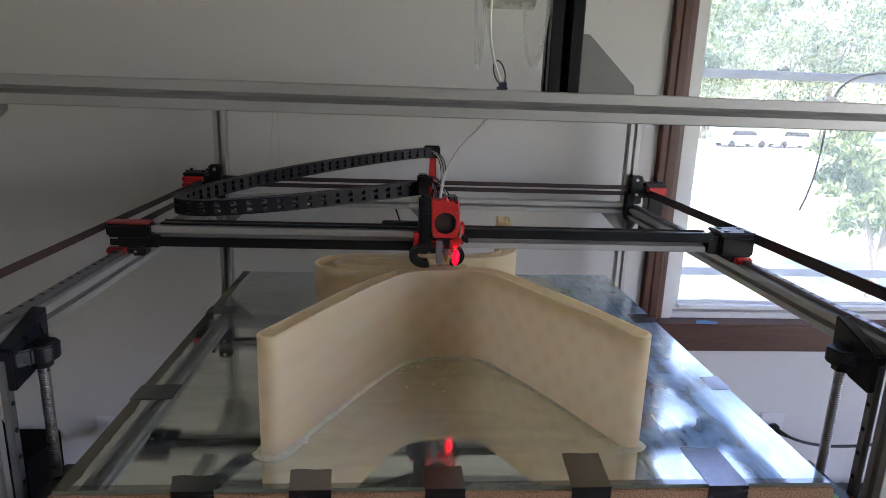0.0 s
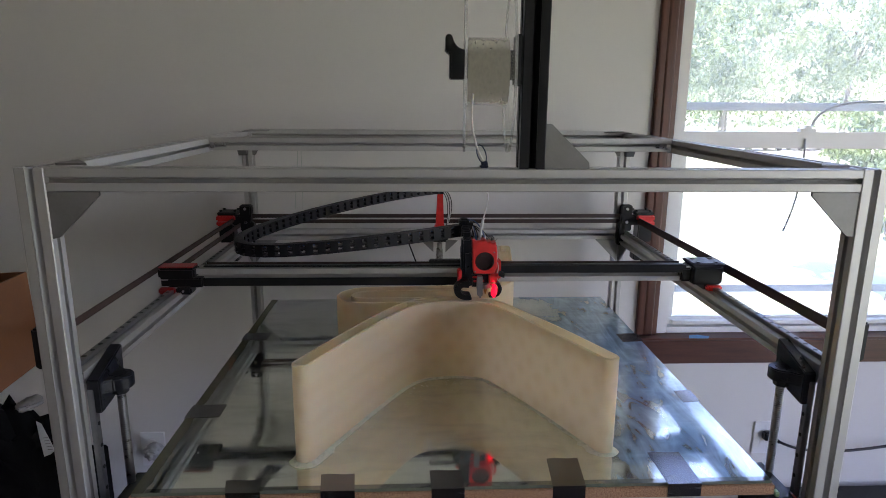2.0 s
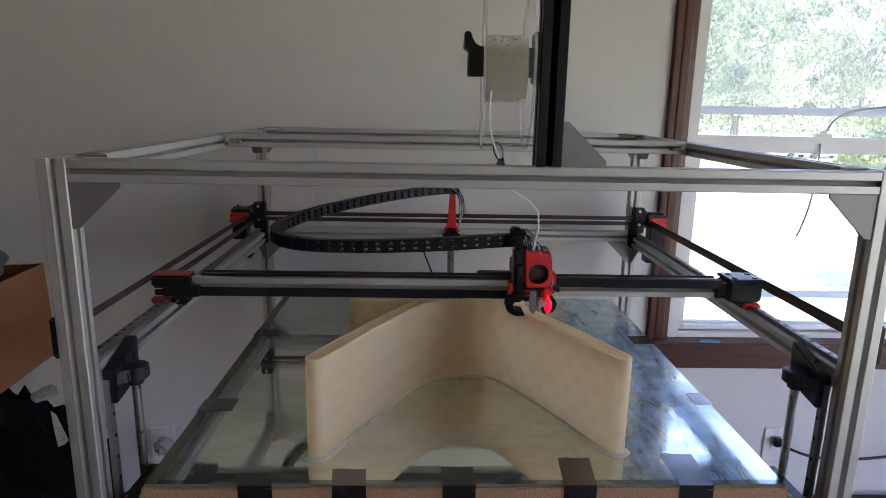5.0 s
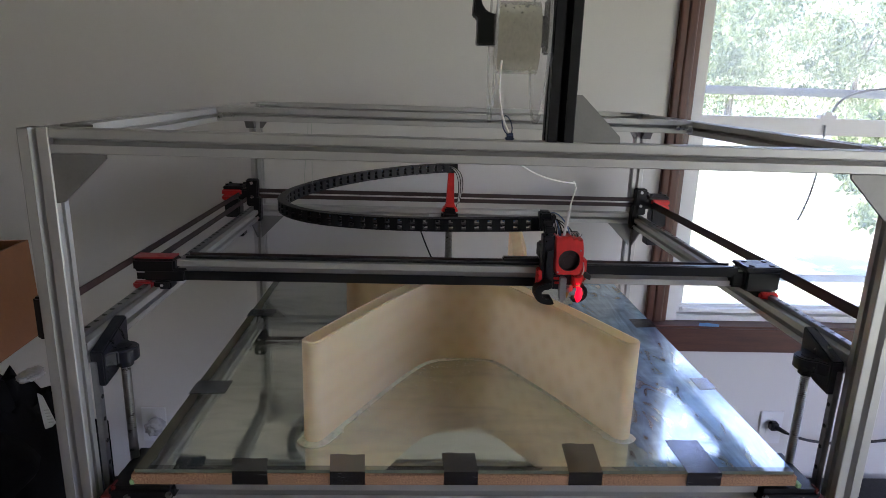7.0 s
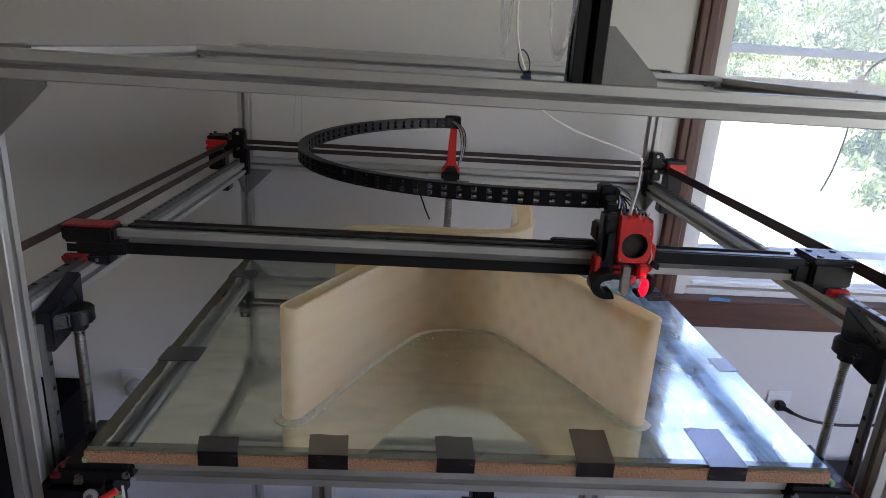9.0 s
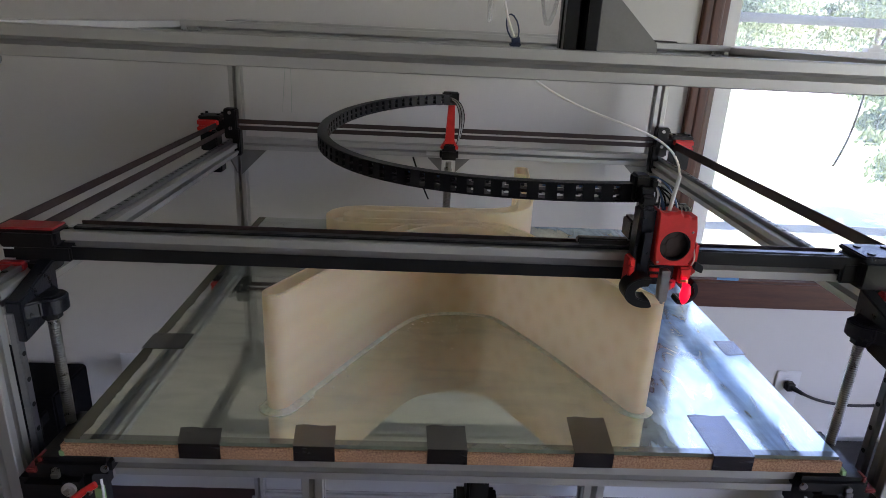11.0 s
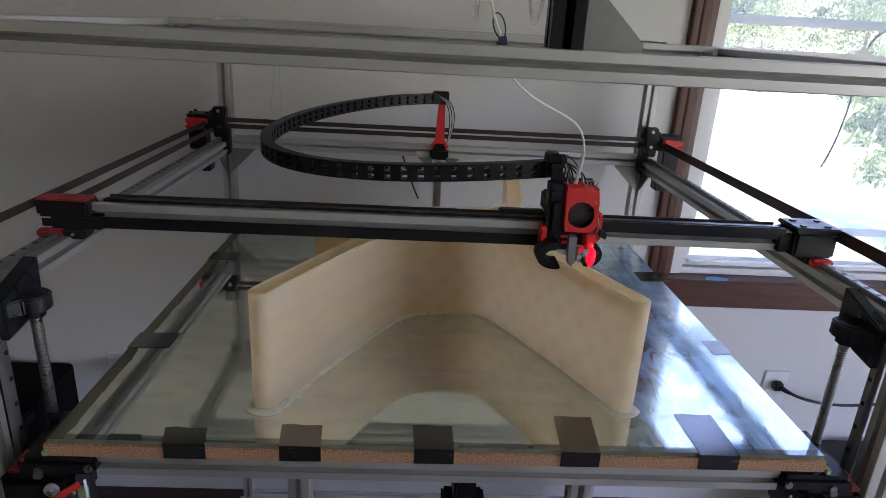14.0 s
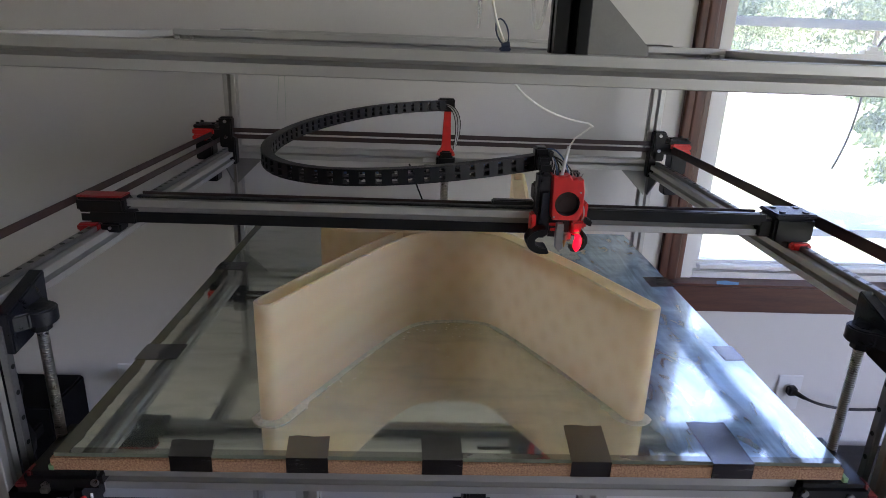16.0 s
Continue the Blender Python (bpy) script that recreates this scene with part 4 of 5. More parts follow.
for k in range(7):
    a = k * math.tau / 7
    b1 = bmesh.new()
    bmesh.ops.create_cube(b1, size=1, matrix=Matrix.Translation((math.cos(a) * 0.0125, 0.0098, math.sin(a) * 0.0125)) @ Matrix.Rotation(-a, 4, "Y") @ Matrix.Rotation(0.08, 4, "X") @ Matrix.Diagonal((0.010, 0.0006, 0.0075, 1)))
    part("blade", b1, FAN, fan_o)
part("fan_hub", cyl((0, 0.0085, 0), (0, 0.0112, 0), 0.0085, 24), FAN, fan_o)
part("belt", box(-0.53, -0.045, 0.0256, 0.0274, 0.938 - HZ, 0.954 - HZ), BLACK, head, "black belt")
part("belt", box(0.028, 0.27, 0.0256, 0.0274, 0.963 - HZ, 0.979 - HZ), BLACK, head, "black belt")
for x, z in ((0.019, 0.019), (-0.019, -0.021)):
    part("screw", cyl((x, -0.0006, z), (x, 0.002, z), 0.0016, 10), SCREWM, sh)
part("body", bm_box(bm_box(bm_box(box(-0.047, -0.0262, 0.006, 0.034, -0.058, 0.046, 0.004), -0.043, -0.028, 0.002, 0.02, -0.03, 0.02, 0.004), -0.030, 0.022, 0.0285, 0.040, -0.045, 0.046, 0.003), -0.026, 0.012, 0.014, 0.029, -0.058, -0.0285, 0.003), NAVY, head, "dark printed body")
for x0, x1, z in ((-0.023, -0.006, -0.036), (-0.021, 0.001, -0.0445)):
    part("fin", box(x0, x1, 0.0105, 0.0138, z - 0.0022, z + 0.0022, 0.0008), RED, head, "red printed fin")
part("duct", bm_box(bm_box(box(0.010, 0.0265, 0.000, 0.026, -0.050, -0.0275, 0.003), 0.0265, 0.0345, 0.006, 0.024, -0.041, 0.002, 0.003), 0.014, 0.034, 0.010, 0.022, -0.034, -0.024, 0.002), RED, head, "red printed duct")
part("heater", bm_cyl(box(-0.002, 0.013, 0.010, 0.026, -0.060, -0.0485, 0.001), (0.003, 0.006, -0.0590), (0.003, 0.006, -0.0500), 0.004, 14), SCREWM, head, "dark heater block")
part("nozzle", cyl((0.004, 0.014, -0.0735), (0.004, 0.014, -0.0600), 0.0008, 14, 0.004), BRASS, head)
led = bmesh.new()
bmesh.ops.create_uvsphere(led, u_segments=18, v_segments=12, radius=1, matrix=Matrix.Translation((0.0195, -0.008, -0.060)) @ Matrix.Rotation(0.1, 4, "Y") @ Matrix.Diagonal((0.0066, 0.0060, 0.0140, 1)))
bm_cyl(led, (0.019, -0.006, -0.052), (0.018, -0.002, -0.040), 0.004, 14, 0.0028)
part("light", led, LED, head, "glowing red light", True)
part("collar", cyl((0.0183, -0.003, -0.046), (0.0181, -0.002, -0.043), 0.0047, 14), BRASS, head)
part("probe", bm_cyl(prism([(-0.0155, -0.0285), (-0.0045, -0.0285), (-0.0040, -0.0690), (-0.0090, -0.0715), (-0.0145, -0.0690), (-0.0160, -0.050)], "y", -0.012, 0.000, 0.001), (-0.008, -0.006, -0.0745), (-0.008, -0.006, -0.070), 0.002, 10), PROBE, head, "grey levelling probe")
part("side_clip", bm_box(bm_box(box(-0.0545, -0.0462, 0.000, 0.022, -0.055, -0.018, 0.002), -0.048, -0.040, 0.000, 0.005, -0.055, -0.040, 0.002), -0.0545, -0.050, -0.004, 0.004, -0.05, -0.026, 0.0015), RED, head, "red printed clip")


def blower(c, r_out, r_in, a0, a1, y0, y1, n=16):
    """A flat curved duct between two arcs in the x-z plane."""
    arc = [math.radians(a0 + (a1 - a0) * k / n) for k in range(n + 1)]
    pts = [(c[0] + r_out[0] * math.cos(a), c[1] + r_out[1] * math.sin(a)) for a in arc]
    pts += [(c[0] + r_in[0] * math.cos(a), c[1] + r_in[1] * math.sin(a)) for a in arc[::-1]]
    return prism(pts, "y", y0, y1, 0.0012)


part("blower_duct", blower((-0.036, -0.0545), (0.0265, 0.0200), (0.0135, 0.0090), 80, 292, -0.024, 0.004), BLACK, head, "black curved blower duct", True)
part("blower_duct", blower((0.0165, -0.056), (0.0185, 0.0180), (0.0125, 0.0105), -115, 55, -0.010, 0.010), BLACK, head, "black curved blower duct", True)
part("carriage", bm_box(box(-0.045, 0.026, 0.0405, 0.078, -0.010, 0.018, 0.003), -0.112, -0.045, 0.038, 0.052, -0.0142, -0.006, 0.002), BLACK, head, "black carriage on the beam")
part("back_plate", box(-0.046, 0.026, 0.0185, 0.0225, -0.056, 0.03, 0.001), BLACK, head)
part("side_tab", prism([(0.030, -0.020), (0.042, -0.027), (0.041, -0.036), (0.034, -0.033), (0.029, -0.030)], "y", 0.002, 0.018, 0.001), BLACK, head)
part("chain_mount", bm_box(bm_box(bm_box(box(-0.046, -0.028, 0.012, 0.034, 0.0455, 0.060, 0.003), -0.050, -0.030, 0.034, 0.060, 0.045, 0.080, 0.003), -0.046, -0.030, 0.02, 0.044, 0.05, 0.068, 0.002), -0.030, -0.022, 0.03, 0.05, 0.06, 0.076, 0.002), BLACK, head, "black chain mount")
for k in range(11):
    r9 = random.Random(40 + k)
    a = Vector((-0.030 + r9.uniform(-0.004, 0.004), 0.045, 0.072 + r9.uniform(-0.01, 0.006)))
    e = Vector((r9.uniform(-0.030, -0.010) if k % 3 else r9.uniform(0.0, 0.014), 0.018 + r9.uniform(-0.006, 0.008), 0.036))
    part("wire", tube(bezier([a, a + Vector((0.012, -0.012, 0.002 + r9.uniform(-0.01, 0.008))), e + Vector((r9.uniform(-0.008, 0.008), 0, 0.022)), e], 10), 0.0012, 6), (WIREB, BLACK, BLACK, WIRE)[k % 4], head, "thin wire")
for k in range(3):
    c = Vector((0.002 + k * 0.005, 0.018, 0.040))
    part("wire_loop", tube([c + Vector((0.006 * math.cos(t * 0.52) + 0.001 * t, 0.002 * t, 0.006 * math.sin(t * 0.52))) for t in range(13)], 0.0008, 6), SCREWM, head)
part("wire_loop", tube(bezier([(0.0255, 0.012, 0.0), (0.030, 0.006, -0.01), (0.029, 0.002, -0.02), (0.0255, 0.004, -0.026)], 10), 0.001, 6), WIRE, head)
part("filament_tube", tube(bezier([(-0.011, 0.012, 0.036), (-0.009, 0.012, 0.055), (-0.006, 0.014, 0.070), (-0.003, 0.016, 0.086)], 8), 0.0027), WIRE, head, "white filament tube")

# ---- cable chain, link by link ----
LINKS, CHAIN_L = 52, 1.21
chain = thing("cable_chain", "black plastic cable chain looping to the tool head", "cable chain")
P = CHAIN_L / LINKS
W, C, H0, H1, H2 = P * 0.56, P * 0.325, 0.0122, 0.0092, 0.0014
half = [(W, -H0), (W, -H1), (C, -H1), (C, -H2), (W, -H2), (W, H2), (C, H2), (C, H1), (W, H1), (W, H0)]
lk = prism(half + [(-x, z) for x, z in half[::-1]], "y", -0.0085, 0.0085, 0.0005)
link_me = mesh_of("link", lk, CHAINM)
# cables in the links; steel and blue tones imitate glints in the windows
wire_me = [[mesh_of("cable", cyl((-P * 0.5, -0.0015 + dy, a), (P * 0.5, -0.0015 + dy, b), r, 8), m) for dy, a, b, r, m in run] for run in (
    ((0.0, -0.0020, -0.0026, 0.0019, CHAINM), (0.001, 0.0062, 0.0056, 0.0021, NAVY)),
    ((0.0, -0.0026, -0.0030, 0.0018, NAVY), (0.001, 0.0056, 0.0066, 0.0017, SCREWM)),
    ((0.0, -0.0030, -0.0020, 0.0017, SCREWM), (0.001, 0.0066, 0.0062, 0.0018, WIREB)))]
links = []
for k in range(LINKS):
    ob = new("link", link_me)
    ob.parent = chain
    links.append(ob)
    for me in wire_me[(k * 7 // 5) % 3]:
        new("cable", me).parent = ob


BEND = ((0.0, 0.60, 0.24, 0.050), (2.5, 0.40, 0.24, 0.052), (4.0, 0.25, 0.27, 0.050), (7.0, 0.0, 0.34, 0.038), (9.0, -0.1, 0.55, 0.030), (11.5, 0.0, 0.48, 0.030), (12.5, 0.05, 0.45, 0.032), (14.5, 0.30, 0.5, 0.042), (16.0, 0.50, 0.6, 0.050))


def chain_poses(t, x, y):
    """Where each link stands for the head at x and the beam at y."""
    p0, p1 = Vector((0.0, 0.965, 1.064)), Vector((x - 0.045, y + 0.006, 1.049))
    lean, share, sag = (float(np.interp(t, [r[0] for r in BEND], [r[k] for r in BEND])) for k in (1, 2, 3))
    lo, hi = 0.05, 2.0
    for _ in range(30):
        a = (lo + hi) / 2
        pts = bezier([p0, p0 + Vector((-a * share, -0.22 * a * share, -0.008)), p1 + Vector((-a, -a * lean, -sag)), p1], 90)
        ln = sum((q - p).length for p, q in zip(pts, pts[1:]))
        lo, hi = (a, hi) if ln < CHAIN_L else (lo, a)
    s, cum = [0.0], 0.0
    for p, q in zip(pts, pts[1:]):
        cum += (q - p).length
        s.append(cum)
    out, j = [], 0
    for k in range(LINKS):
        want = (k + 0.5) * cum / LINKS
        while s[j + 1] < want:
            j += 1
        p, q = pts[j], pts[j + 1]
        c, d = p.lerp(q, (want - s[j]) / (s[j + 1] - s[j])), (q - p)
        out.append(pose(c.x, c.y, c.z, 0, -math.degrees(math.atan2(d.z, math.hypot(d.x, d.y))), math.degrees(math.atan2(d.y, d.x))))
    return out


THREAD = mat("pale_thread", (0.42, 0.48, 0.43), 0.6, 0, 0.1, 90)
sling = thing("support_thread", "thin pale threads hanging from the cross bar to the chain", "thread")
for a, b in ((-0.340, -0.352), (-0.332, -0.334)):
    part("thread", tube(bezier([(a, 0.671, 1.193), (a - 0.001, 0.672, 1.15), (b + 0.002, 0.673, 1.10), (b, 0.675, 1.055)], 8), 0.0006, 6), THREAD, sling)

# ---- filament from the spool to the head, in short stiff pieces ----
SEG = 24
strand = thing("filament_strand", "thin white filament hanging from the frame to the tool head", "filament")
seg_me = mesh_of("piece", cyl((0, 0, -0.0094), (0, 0, 0.0094), 0.0013, 8), FILAMENT, True)
pieces = []
for k in range(SEG):
    ob = new("piece", seg_me)
    ob.parent = strand
    pieces.append(ob)
KINK = ((0.0, 0.02, 0.03), (4.0, 0.006, 0.03), (6.5, 0.008, 0.045), (7.0, 0.008, 0.05), (9.0, 0.004, 0.05), (11.5, -0.012, 0.04), (12.5, -0.012, 0.035), (14.5, 0.0, 0.05), (15.2, 0.012, 0.05), (15.4, 0.022, 0.045), (16.0, 0.032, 0.036))


def strand_poses(t, x, y):
    dx, dz = (float(np.interp(t, [r[0] for r in KINK], [r[k] for r in KINK])) for k in (1, 2))
    a, e = Vector((0.03, 0.05, 1.208)), Vector((x - 0.003, y - 0.029, HZ + 0.085))
    b = e + Vector((dx, 0, dz))
    low = Vector((a.x + 0.3 * (b.x - a.x), a.y + 0.5 * (b.y - a.y), b.z + 0.28 * (a.z - b.z)))
    sharp = bezier([a, low, b], SEG - 5)[:-1] + bezier([b, b + Vector((0.3 * dx, 0, -0.2 * dz)), e + Vector((0, 0, 0.02)), e], 5)
    plain = bezier([a, a.lerp(e, 0.4) + Vector((0, 0, -0.025 * min(1.0, max(0.15, (t - 2) / 6)))), e + Vector((dx * 1.5, 0, 0.07)), e], SEG)
    w = float(np.interp(t, (6.0, 7.0, 8.0, 9.0, 10.0, 15.2, 15.4), (0, 1, 0.6, 0.5, 0, 0, 1)))
    line = [p.lerp(q, w) for p, q in zip(plain, sharp)]
    run = [0.0]
    for p, q in zip(line, line[1:]):
        run.append(run[-1] + (q - p).length)
    pts = [Vector([float(np.interp(run[-1] * k / SEG, run, [p[i] for p in line])) for i in range(3)]) for k in range(SEG + 1)]
    out = []
    for p, q in zip(pts, pts[1:]):
        d = q - p
        out.append(Matrix.Translation((p + q) / 2) @ d.to_track_quat("Z", "Y").to_matrix().to_4x4())
    return out


# ---- spool on its mast ----
mast = thing("spool_mast", "black T-slot mast with a grey corner plate on the front bar", "mast")
part("profile", prism([(a * 1.13 + 0.0895, b * 1.13 + 0.0165) for a, b in OUTLINE], "z", TOP + 0.0152, 1.475), BLACKALU, mast)
gusset(mast, [(0.1066, TOP + 0.0155), (0.167, TOP + 0.0155), (0.166, TOP + 0.024), (0.114, TOP + 0.074), (0.1066, TOP + 0.074)], "y", 0.004, 0.008)
part("spool_arm", bm_box(prism([(-0.020, 1.336), (0.066, 1.336), (0.066, 1.372), (0.000, 1.372), (-0.010, 1.375), (-0.015, 1.382), (-0.018, 1.391), (-0.025, 1.391), (-0.026, 1.370), (-0.020, 1.368)], "y", 0.002, 0.030, 0.0015), 0.064, 0.0722, 0.0, 0.031, 1.328, 1.392, 0.002), BLACK, mast, "black printed spool arm")
spool = thing("filament_spool", "clear plastic spool with a few turns of natural filament", "spool", at=pose(0.029, 0.016, 1.346, 0, 0, -3.6))


def lathe(prof, seg=56):
    """A ring turned about x from (x, radius) pairs."""
    bm = bmesh.new()
    rows = [[bm.verts.new((x, r * math.cos(k * math.tau / seg), r * math.sin(k * math.tau / seg))) for k in range(seg)] for x, r in prof]
    for a, b in zip(rows, rows[1:] + rows[:1]):
        for k in range(seg):
            bm.faces.new((a[k], a[(k + 1) % seg], b[(k + 1) % seg], b[k]))
    bmesh.ops.recalc_face_normals(bm, faces=bm.faces)
    return bm


for sx in (-1, 1):
    fl = part("flange", lathe([(sx * 0.028, 0.030), (sx * 0.0295, 0.030), (sx * 0.0295, 0.099), (sx * 0.028, 0.099)]), CLEAR, spool, "clear plastic flange", True)
    part("rim", lathe([(sx * 0.0272, 0.099), (sx * 0.0303, 0.099), (sx * 0.0303, 0.103), (sx * 0.0272, 0.103)]), CLEARRIM, fl, "", True)
part("hub", lathe([(-0.028, 0.028), (0.028, 0.028), (0.028, 0.0305), (-0.028, 0.0305)]), CLEAR, spool, "clear plastic hub", True)
wind = []
for k in range(12):
    x = -0.0255 + k * 0.0045
    wind += [(x, 0.0420), (x + 0.0022, 0.0428)]
part("winding", lathe(wind + [(0.0275, 0.031), (-0.0255, 0.031)], 40), WINDING, spool, "natural white filament winding", True)
tagged(part("filament_run", tube(bezier([(0.008, -0.022, 1.318), (0.004, -0.018, 1.28), (0.012, 0.0, 1.255), (0.026, 0.02, 1.232)], 12), 0.0013), FILAMENT), "natural filament running down from the spool", "filament")
NAVYWIRE = mat("navy_wire", (0.03, 0.045, 0.09), 0.45, 0, 0.2, 90)
clip = thing("filament_guide", "small blue wire guide clipped on the front bar", "guide")
part("loop", tube([(0.024 + 0.006 * math.cos(a * 0.5) - 0.003 * math.sin(a * 0.5), 0.018, 1.2405 + 0.012 * math.sin(a * 0.5)) for a in range(14)], 0.0008, 6), NAVYWIRE, clip)
part("clip", bm_cyl(box(0.022, 0.033, 0.012, 0.022, TOP + 0.0153, TOP + 0.019, 0.001), (0.024, 0.017, 1.227), (0.032, 0.017, 1.229), 0.0028, 10), NAVYWIRE, clip)

# ---- the print ----
def ribbon(bm, path, half, z0, z1, rim=0.0045, dip=0.017, steps=9):
    """A band of even thickness along path with round ends, its top hollowed between two rims."""
    def outline(h):
        pts = [Vector(p).to_2d() for p in path]
        left, right = [], []
        for i, p in enumerate(pts):
            d = (pts[min(i + 1, len(pts) - 1)] - pts[max(i - 1, 0)]).normalized()
            nrm = Vector((-d.y, d.x))
            left.append(p + nrm * h)
            right.append(p - nrm * h)
        caps = []
        for end, prev in ((pts[-1], pts[-2]), (pts[0], pts[1])):
            d = (end - prev).normalized()
            base = math.atan2(d.y, d.x)
            caps.append([end + Vector((math.cos(base + a), math.sin(base + a))) * h for a in [math.pi / 2 - math.pi * k / steps for k in range(1, steps)]])
        return left + caps[0] + right[::-1] + caps[1]
    o, i = outline(half), outline(half - rim)
    rnd = outline(half - 0.0012)
    rows = [[bm.verts.new((p.x, p.y, z)) for p in q] for q, z in ((o, z0), (o, z1 - 0.0012), (rnd, z1), (i, z1), (i, z1 - dip))]
    n = len(o)
    for a, b in zip(rows, rows[1:]):
        for k in range(n):
            bm.faces.new((a[k], a[(k + 1) % n], b[(k + 1) % n], b[k]))
    m = len(path)
    low = rows[-1]
    for k in range(m - 1):
        bm.faces.new((low[k], low[k + 1], low[m + steps - 1 + m - 2 - k], low[m + steps - 1 + m - 1 - k]))
    bm.faces.new(low[m - 1:m + steps])
    bm.faces.new(low[2 * m + steps - 2:] + [low[0]])
    bmesh.ops.recalc_face_normals(bm, faces=bm.faces)


def smooth_path(ps, n=8):
    """A round curve through points."""
    v = [Vector(p) for p in ps]
    v = [v[0] * 2 - v[1]] + v + [v[-1] * 2 - v[-2]]
    out = []
    for a, b, c, d in zip(v, v[1:], v[2:], v[3:]):
        for k in range(n):
            t = k / n
            out.append(0.5 * ((2 * b) + (c - a) * t + (2 * a - 5 * b + 4 * c - d) * t * t + (3 * b - a - 3 * c + d) * t ** 3))
    return out + [v[-2]]


PZ = 0.916
obj = thing("printed_object", "tall cream-coloured printed ribbon shape standing on the mirror bed", "3D print")
front = smooth_path([(-0.240, 0.086), (-0.203, 0.160), (-0.150, 0.262), (-0.098, 0.350), (-0.060, 0.388), (-0.010, 0.402), (0.040, 0.402), (0.086, 0.384), (0.128, 0.320), (0.178, 0.232), (0.215, 0.158), (0.243, 0.100)])
bm = bmesh.new()
ribbon(bm, front, 0.0155, 0.7502, PZ)
part("front_band", bm, PRINT, obj, "", True)
back = smooth_path([(0.03, 0.414), (-0.05, 0.404), (-0.10, 0.402), (-0.16, 0.400), (-0.197, 0.408), (-0.212, 0.436), (-0.197, 0.466), (-0.16, 0.479), (-0.06, 0.484), (0.05, 0.490), (0.10, 0.503), (0.129, 0.530), (0.144, 0.575), (0.152, 0.63), (0.160, 0.69), (0.179, 0.88)])
bm = bmesh.new()
ribbon(bm, back, 0.0168, 0.7502, PZ - 0.0006)
part("back_band", bm, PRINT, obj, "", True)


def brim(path, half, seed):
    """A ragged skirt of first-layer lines round the foot."""
    rng = random.Random(seed)
    bm = bmesh.new()
    pts = [Vector(p).to_2d() for p in path]
    ring = []
    for side in (1, -1):
        seq = pts if side == 1 else pts[::-1]
        for i, p in enumerate(seq):
            d = (seq[min(i + 1, len(seq) - 1)] - seq[max(i - 1, 0)]).normalized()
            ring.append((p, Vector((-d.y, d.x))))
        end, prev = seq[-1], seq[-2]
        base = math.atan2(*(end - prev).yx)
        for k in range(1, 8):
            a = base + math.pi / 2 - k * math.pi / 8
            ring.append((end, Vector((math.cos(a), math.sin(a)))))
    rows = []
    for w, z in ((-0.001, 0.7534), (0.003, 0.7527), (0.006, 0.7517), (0.0, 0.7503)):
        row = []
        for p, nrm in ring:
            tip = 0.005 if nrm.y < -0.3 and p.y < 0.13 else 0.0
            o = half + w + (rng.uniform(-0.0022, 0.0024) if w > 0.005 else 0) + (tip * w / 0.006 if w > 0 else 0)
            if z == 0.7503:
                o = half + 0.0065 + tip
            q = p + nrm * o
            row.append(bm.verts.new((q.x, q.y, z)))
        rows.append(row)
    n = len(ring)
    for a, b in zip(rows, rows[1:]):
        for k in range(n):
            bm.faces.new((a[k], a[(k + 1) % n], b[(k + 1) % n], b[k]))
    bmesh.ops.recalc_face_normals(bm, faces=bm.faces)
    return bm


part("brim", brim(front, 0.0155, 5), BRIM, obj, "ragged whitish brim on the mirror", True)
part("back_brim", brim(back, 0.0168, 6), BRIM, obj, "ragged whitish brim on the mirror", True)

rng = random.Random(77)
crumb = bmesh.new()
for _ in range(110):
    k = rng.randrange(6, len(front) * 3 // 5)
    p = front[k].to_2d() + Vector((rng.gauss(0, 0.03), -0.03 - abs(rng.gauss(0, 0.045))))
    s = rng.uniform(0.0008, 0.0021)
    bmesh.ops.create_cube(crumb, size=1, matrix=Matrix.Translation((p.x, p.y, 0.7501 + s * 0.3)) @ Matrix.Rotation(rng.uniform(0, 3), 4, "Z") @ Matrix.Diagonal((s * rng.uniform(0.8, 2.2), s, s * 0.6, 1)))
tagged(part("plastic_crumbs", crumb, BRIM), "tiny whitish plastic crumbs scattered on the mirror", "crumbs", "", "stuff")

# ---- clutter beside the printer ----
tbl = thing("side_table", "dark side table beside the printer", "table")
part("tabletop", box(-1.7, -0.82, -0.25, 0.5, 0.42, 0.45, 0.004), CLOTHK, tbl)
for x in (-1.66, -0.86):
    for y in (-0.21, 0.46):
        part("leg", box(x - 0.025, x + 0.025, y - 0.025, y + 0.025, FLOOR_Z, 0.42, 0.003), CLOTHK, tbl)


def lump(name, label, cat, c, r, material, seed, flat=0.45):
    bm = bmesh.new()
    bmesh.ops.create_icosphere(bm, subdivisions=4, radius=1)
    for v in bm.verts:
        f = 1 + 0.35 * noise.noise(v.co * 2.2 + Vector((seed, 0, 0))) + 0.12 * noise.noise(v.co * 6 + Vector((0, seed, 0)))
        v.co = Vector((v.co.x * r[0] * f, v.co.y * r[1] * f, max(-1.0, v.co.z * f) * r[2]))
    ob = part(name, bm, material, None, "", True)
    ob.matrix_basis = pose(*c)
    return tagged(ob, label, cat)


lump("black_bag", "crumpled black bag on the side table", "bag", (-0.96, 0.13, 0.63), (0.20, 0.25, 0.18), CLOTHK, 3)
lump("black_jacket", "black jacket hanging over the table edge", "jacket", (-0.815, 0.25, 0.52), (0.075, 0.15, 0.21), CLOTHK, 17)
cb = thing("cardboard_box", "open brown cardboard box stacked on a black bag", "box", at=pose(-1.02, 0.10, 0.788, 0, -2, 3))
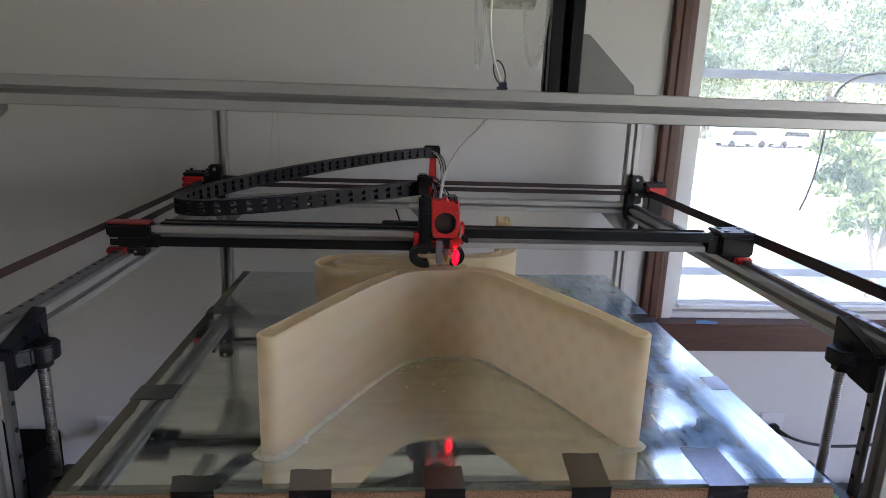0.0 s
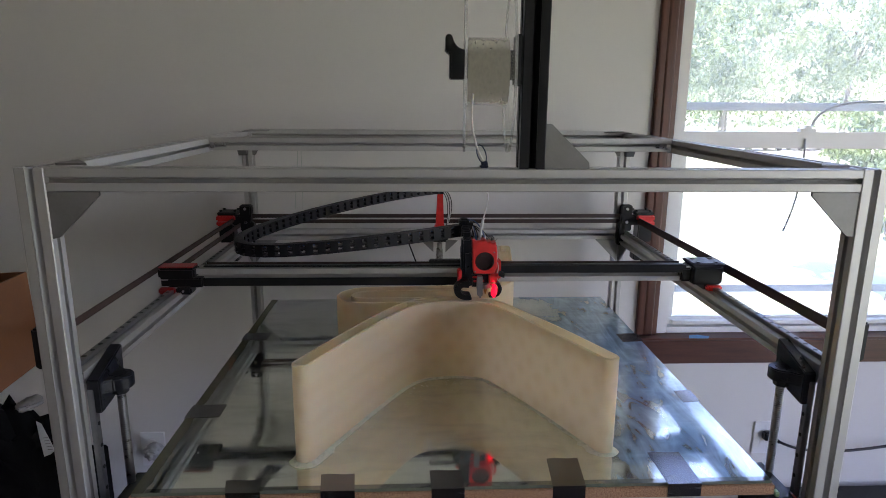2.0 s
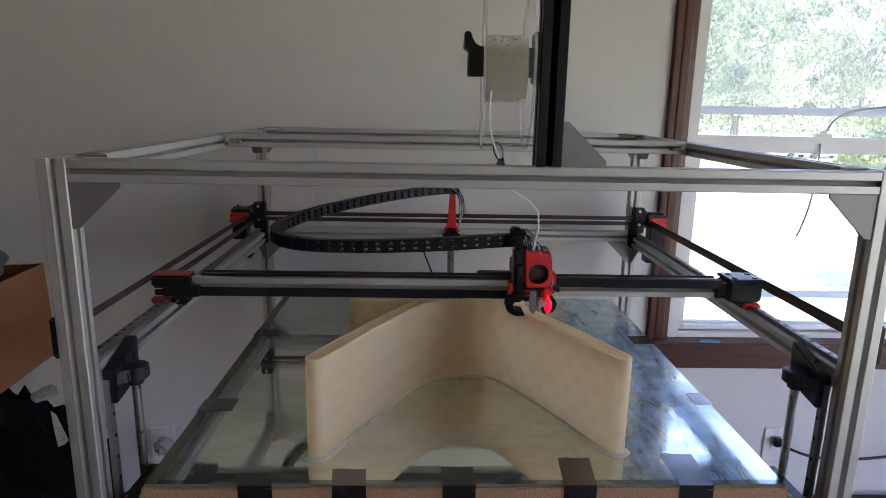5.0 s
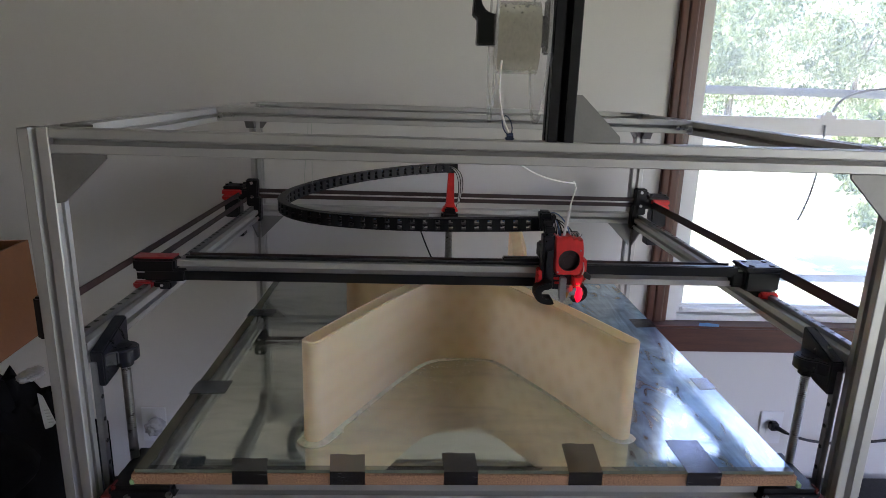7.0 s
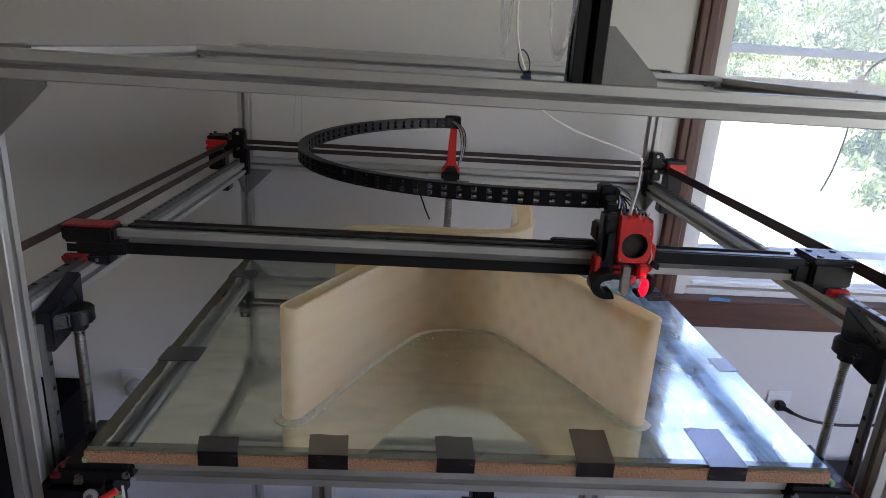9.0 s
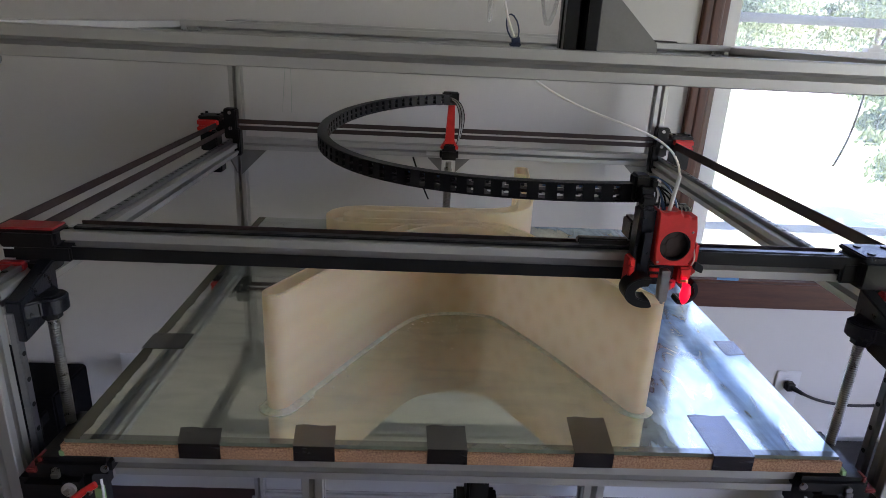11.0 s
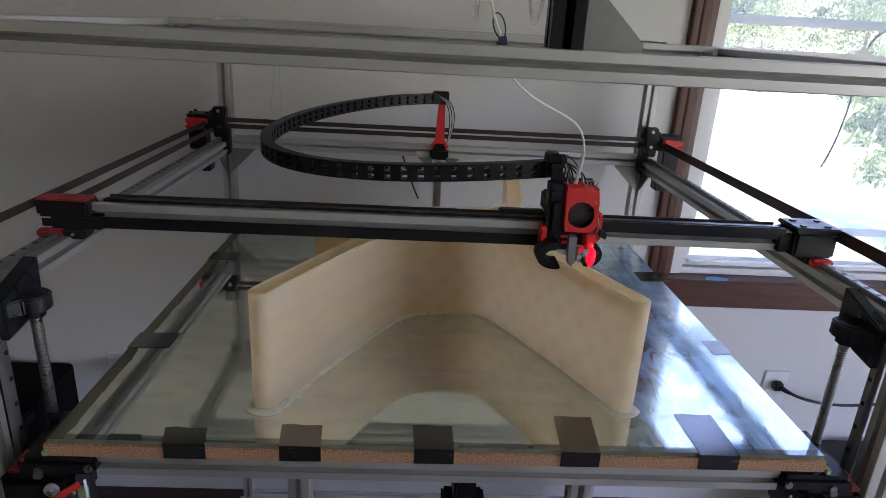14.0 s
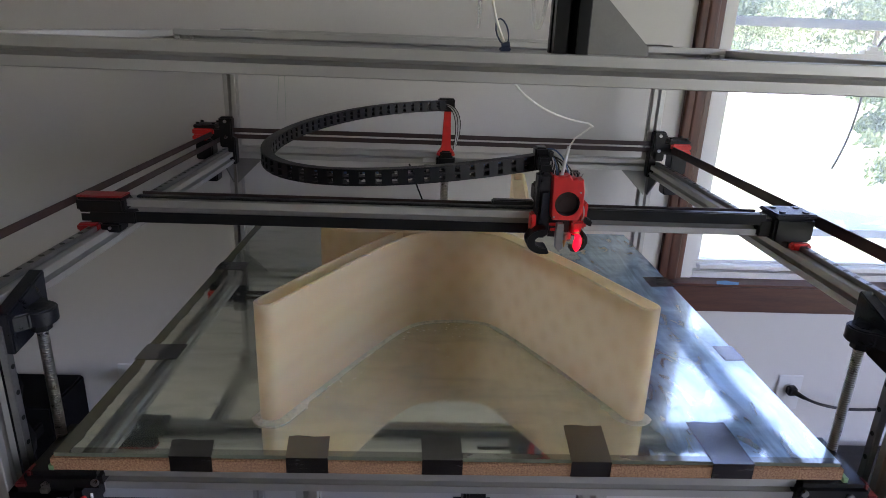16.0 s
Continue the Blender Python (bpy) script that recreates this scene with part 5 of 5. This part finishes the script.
for x0, x1, y0, y1 in ((-0.22, 0.22, -0.28, -0.275), (-0.22, 0.22, 0.275, 0.28), (-0.22, -0.215, -0.275, 0.275), (0.215, 0.22, -0.275, 0.275)):
    part("side", box(x0, x1, y0, y1, 0.005, 0.185), CARD, cb)
part("bottom", box(-0.22, 0.22, -0.28, 0.28, 0, 0.005), CARD, cb)
lump("grey_garment", "crumpled grey garment in the cardboard box", "clothing", (-0.90, 0.20, 1.015), (0.075, 0.15, 0.075), CLOTHG, 8)
lump("red_pouch", "small red pouch lying on a garment", "pouch", (-0.812, 0.13, 0.985), (0.012, 0.028, 0.020), DARKRED, 5)
lump("white_bag", "crumpled white paper bag", "bag", (-0.762, 0.25, 0.772), (0.018, 0.025, 0.009), SCRAP, 12)
sheet = thing("paper_strip", "printed white paper strip hanging from a bag", "paper", at=pose(-0.742, 0.24, 0.706, 0, 0, 8))
part("sheet", prism([(-0.007, 0.036), (0.001, 0.030), (0.017, -0.024), (0.010, -0.031), (-0.002, -0.035), (-0.005, 0.0)], "y", -0.0006, 0.0006), PAPER, sheet)
for k in range(5):
    part("line", box(0.0005 + k * 0.0012, 0.009 + k * 0.0012, -0.0010, -0.0006, 0.002 - k * 0.006, 0.0032 - k * 0.006), SCREWM, sheet)
lump("plastic_bag", "crumpled pale plastic bag lying by the wall", "bag", (-0.925, 1.08, 0.185), (0.030, 0.03, 0.026), SCRAP, 23)
part("lower_box", box(-1.38, -1.10, 0.95, 1.14, FLOOR_Z, 0.18, 0.006), CASE)
tagged(bpy.data.objects["lower_box"], "plain black storage case standing by the wall", "case")
bench = thing("low_bench", "low black bench against the wall", "bench")
part("top", box(1.22, 1.95, 0.78, 1.12, -0.045, -0.015, 0.004), BLACK, bench)
for x in (1.26, 1.91):
    part("leg", box(x - 0.02, x + 0.02, 0.80, 1.10, FLOOR_Z, -0.045, 0.003), BLACK, bench)


# ---- what moves ----
def motions():
    walk(beam, [(t, pose(0, y, 0)) for t, y in zip(ROW_T, ROW_Y)])
    walk(head, [(t, pose(x, y - 0.045, HZ)) for t, x, y in zip(ROW_T, ROW_X, ROW_Y)])
    table = [(t, chain_poses(t, x, y)) for t, x, y in zip(ROW_T, ROW_X, ROW_Y)]
    for k, ob in enumerate(links):
        walk(ob, [(t, p[k]) for t, p in table])
    table = [(t, strand_poses(t, x, y)) for t, x, y in zip(ROW_T, ROW_X, ROW_Y)]
    for k, ob in enumerate(pieces):
        walk(ob, [(t, p[k]) for t, p in table])


motions()
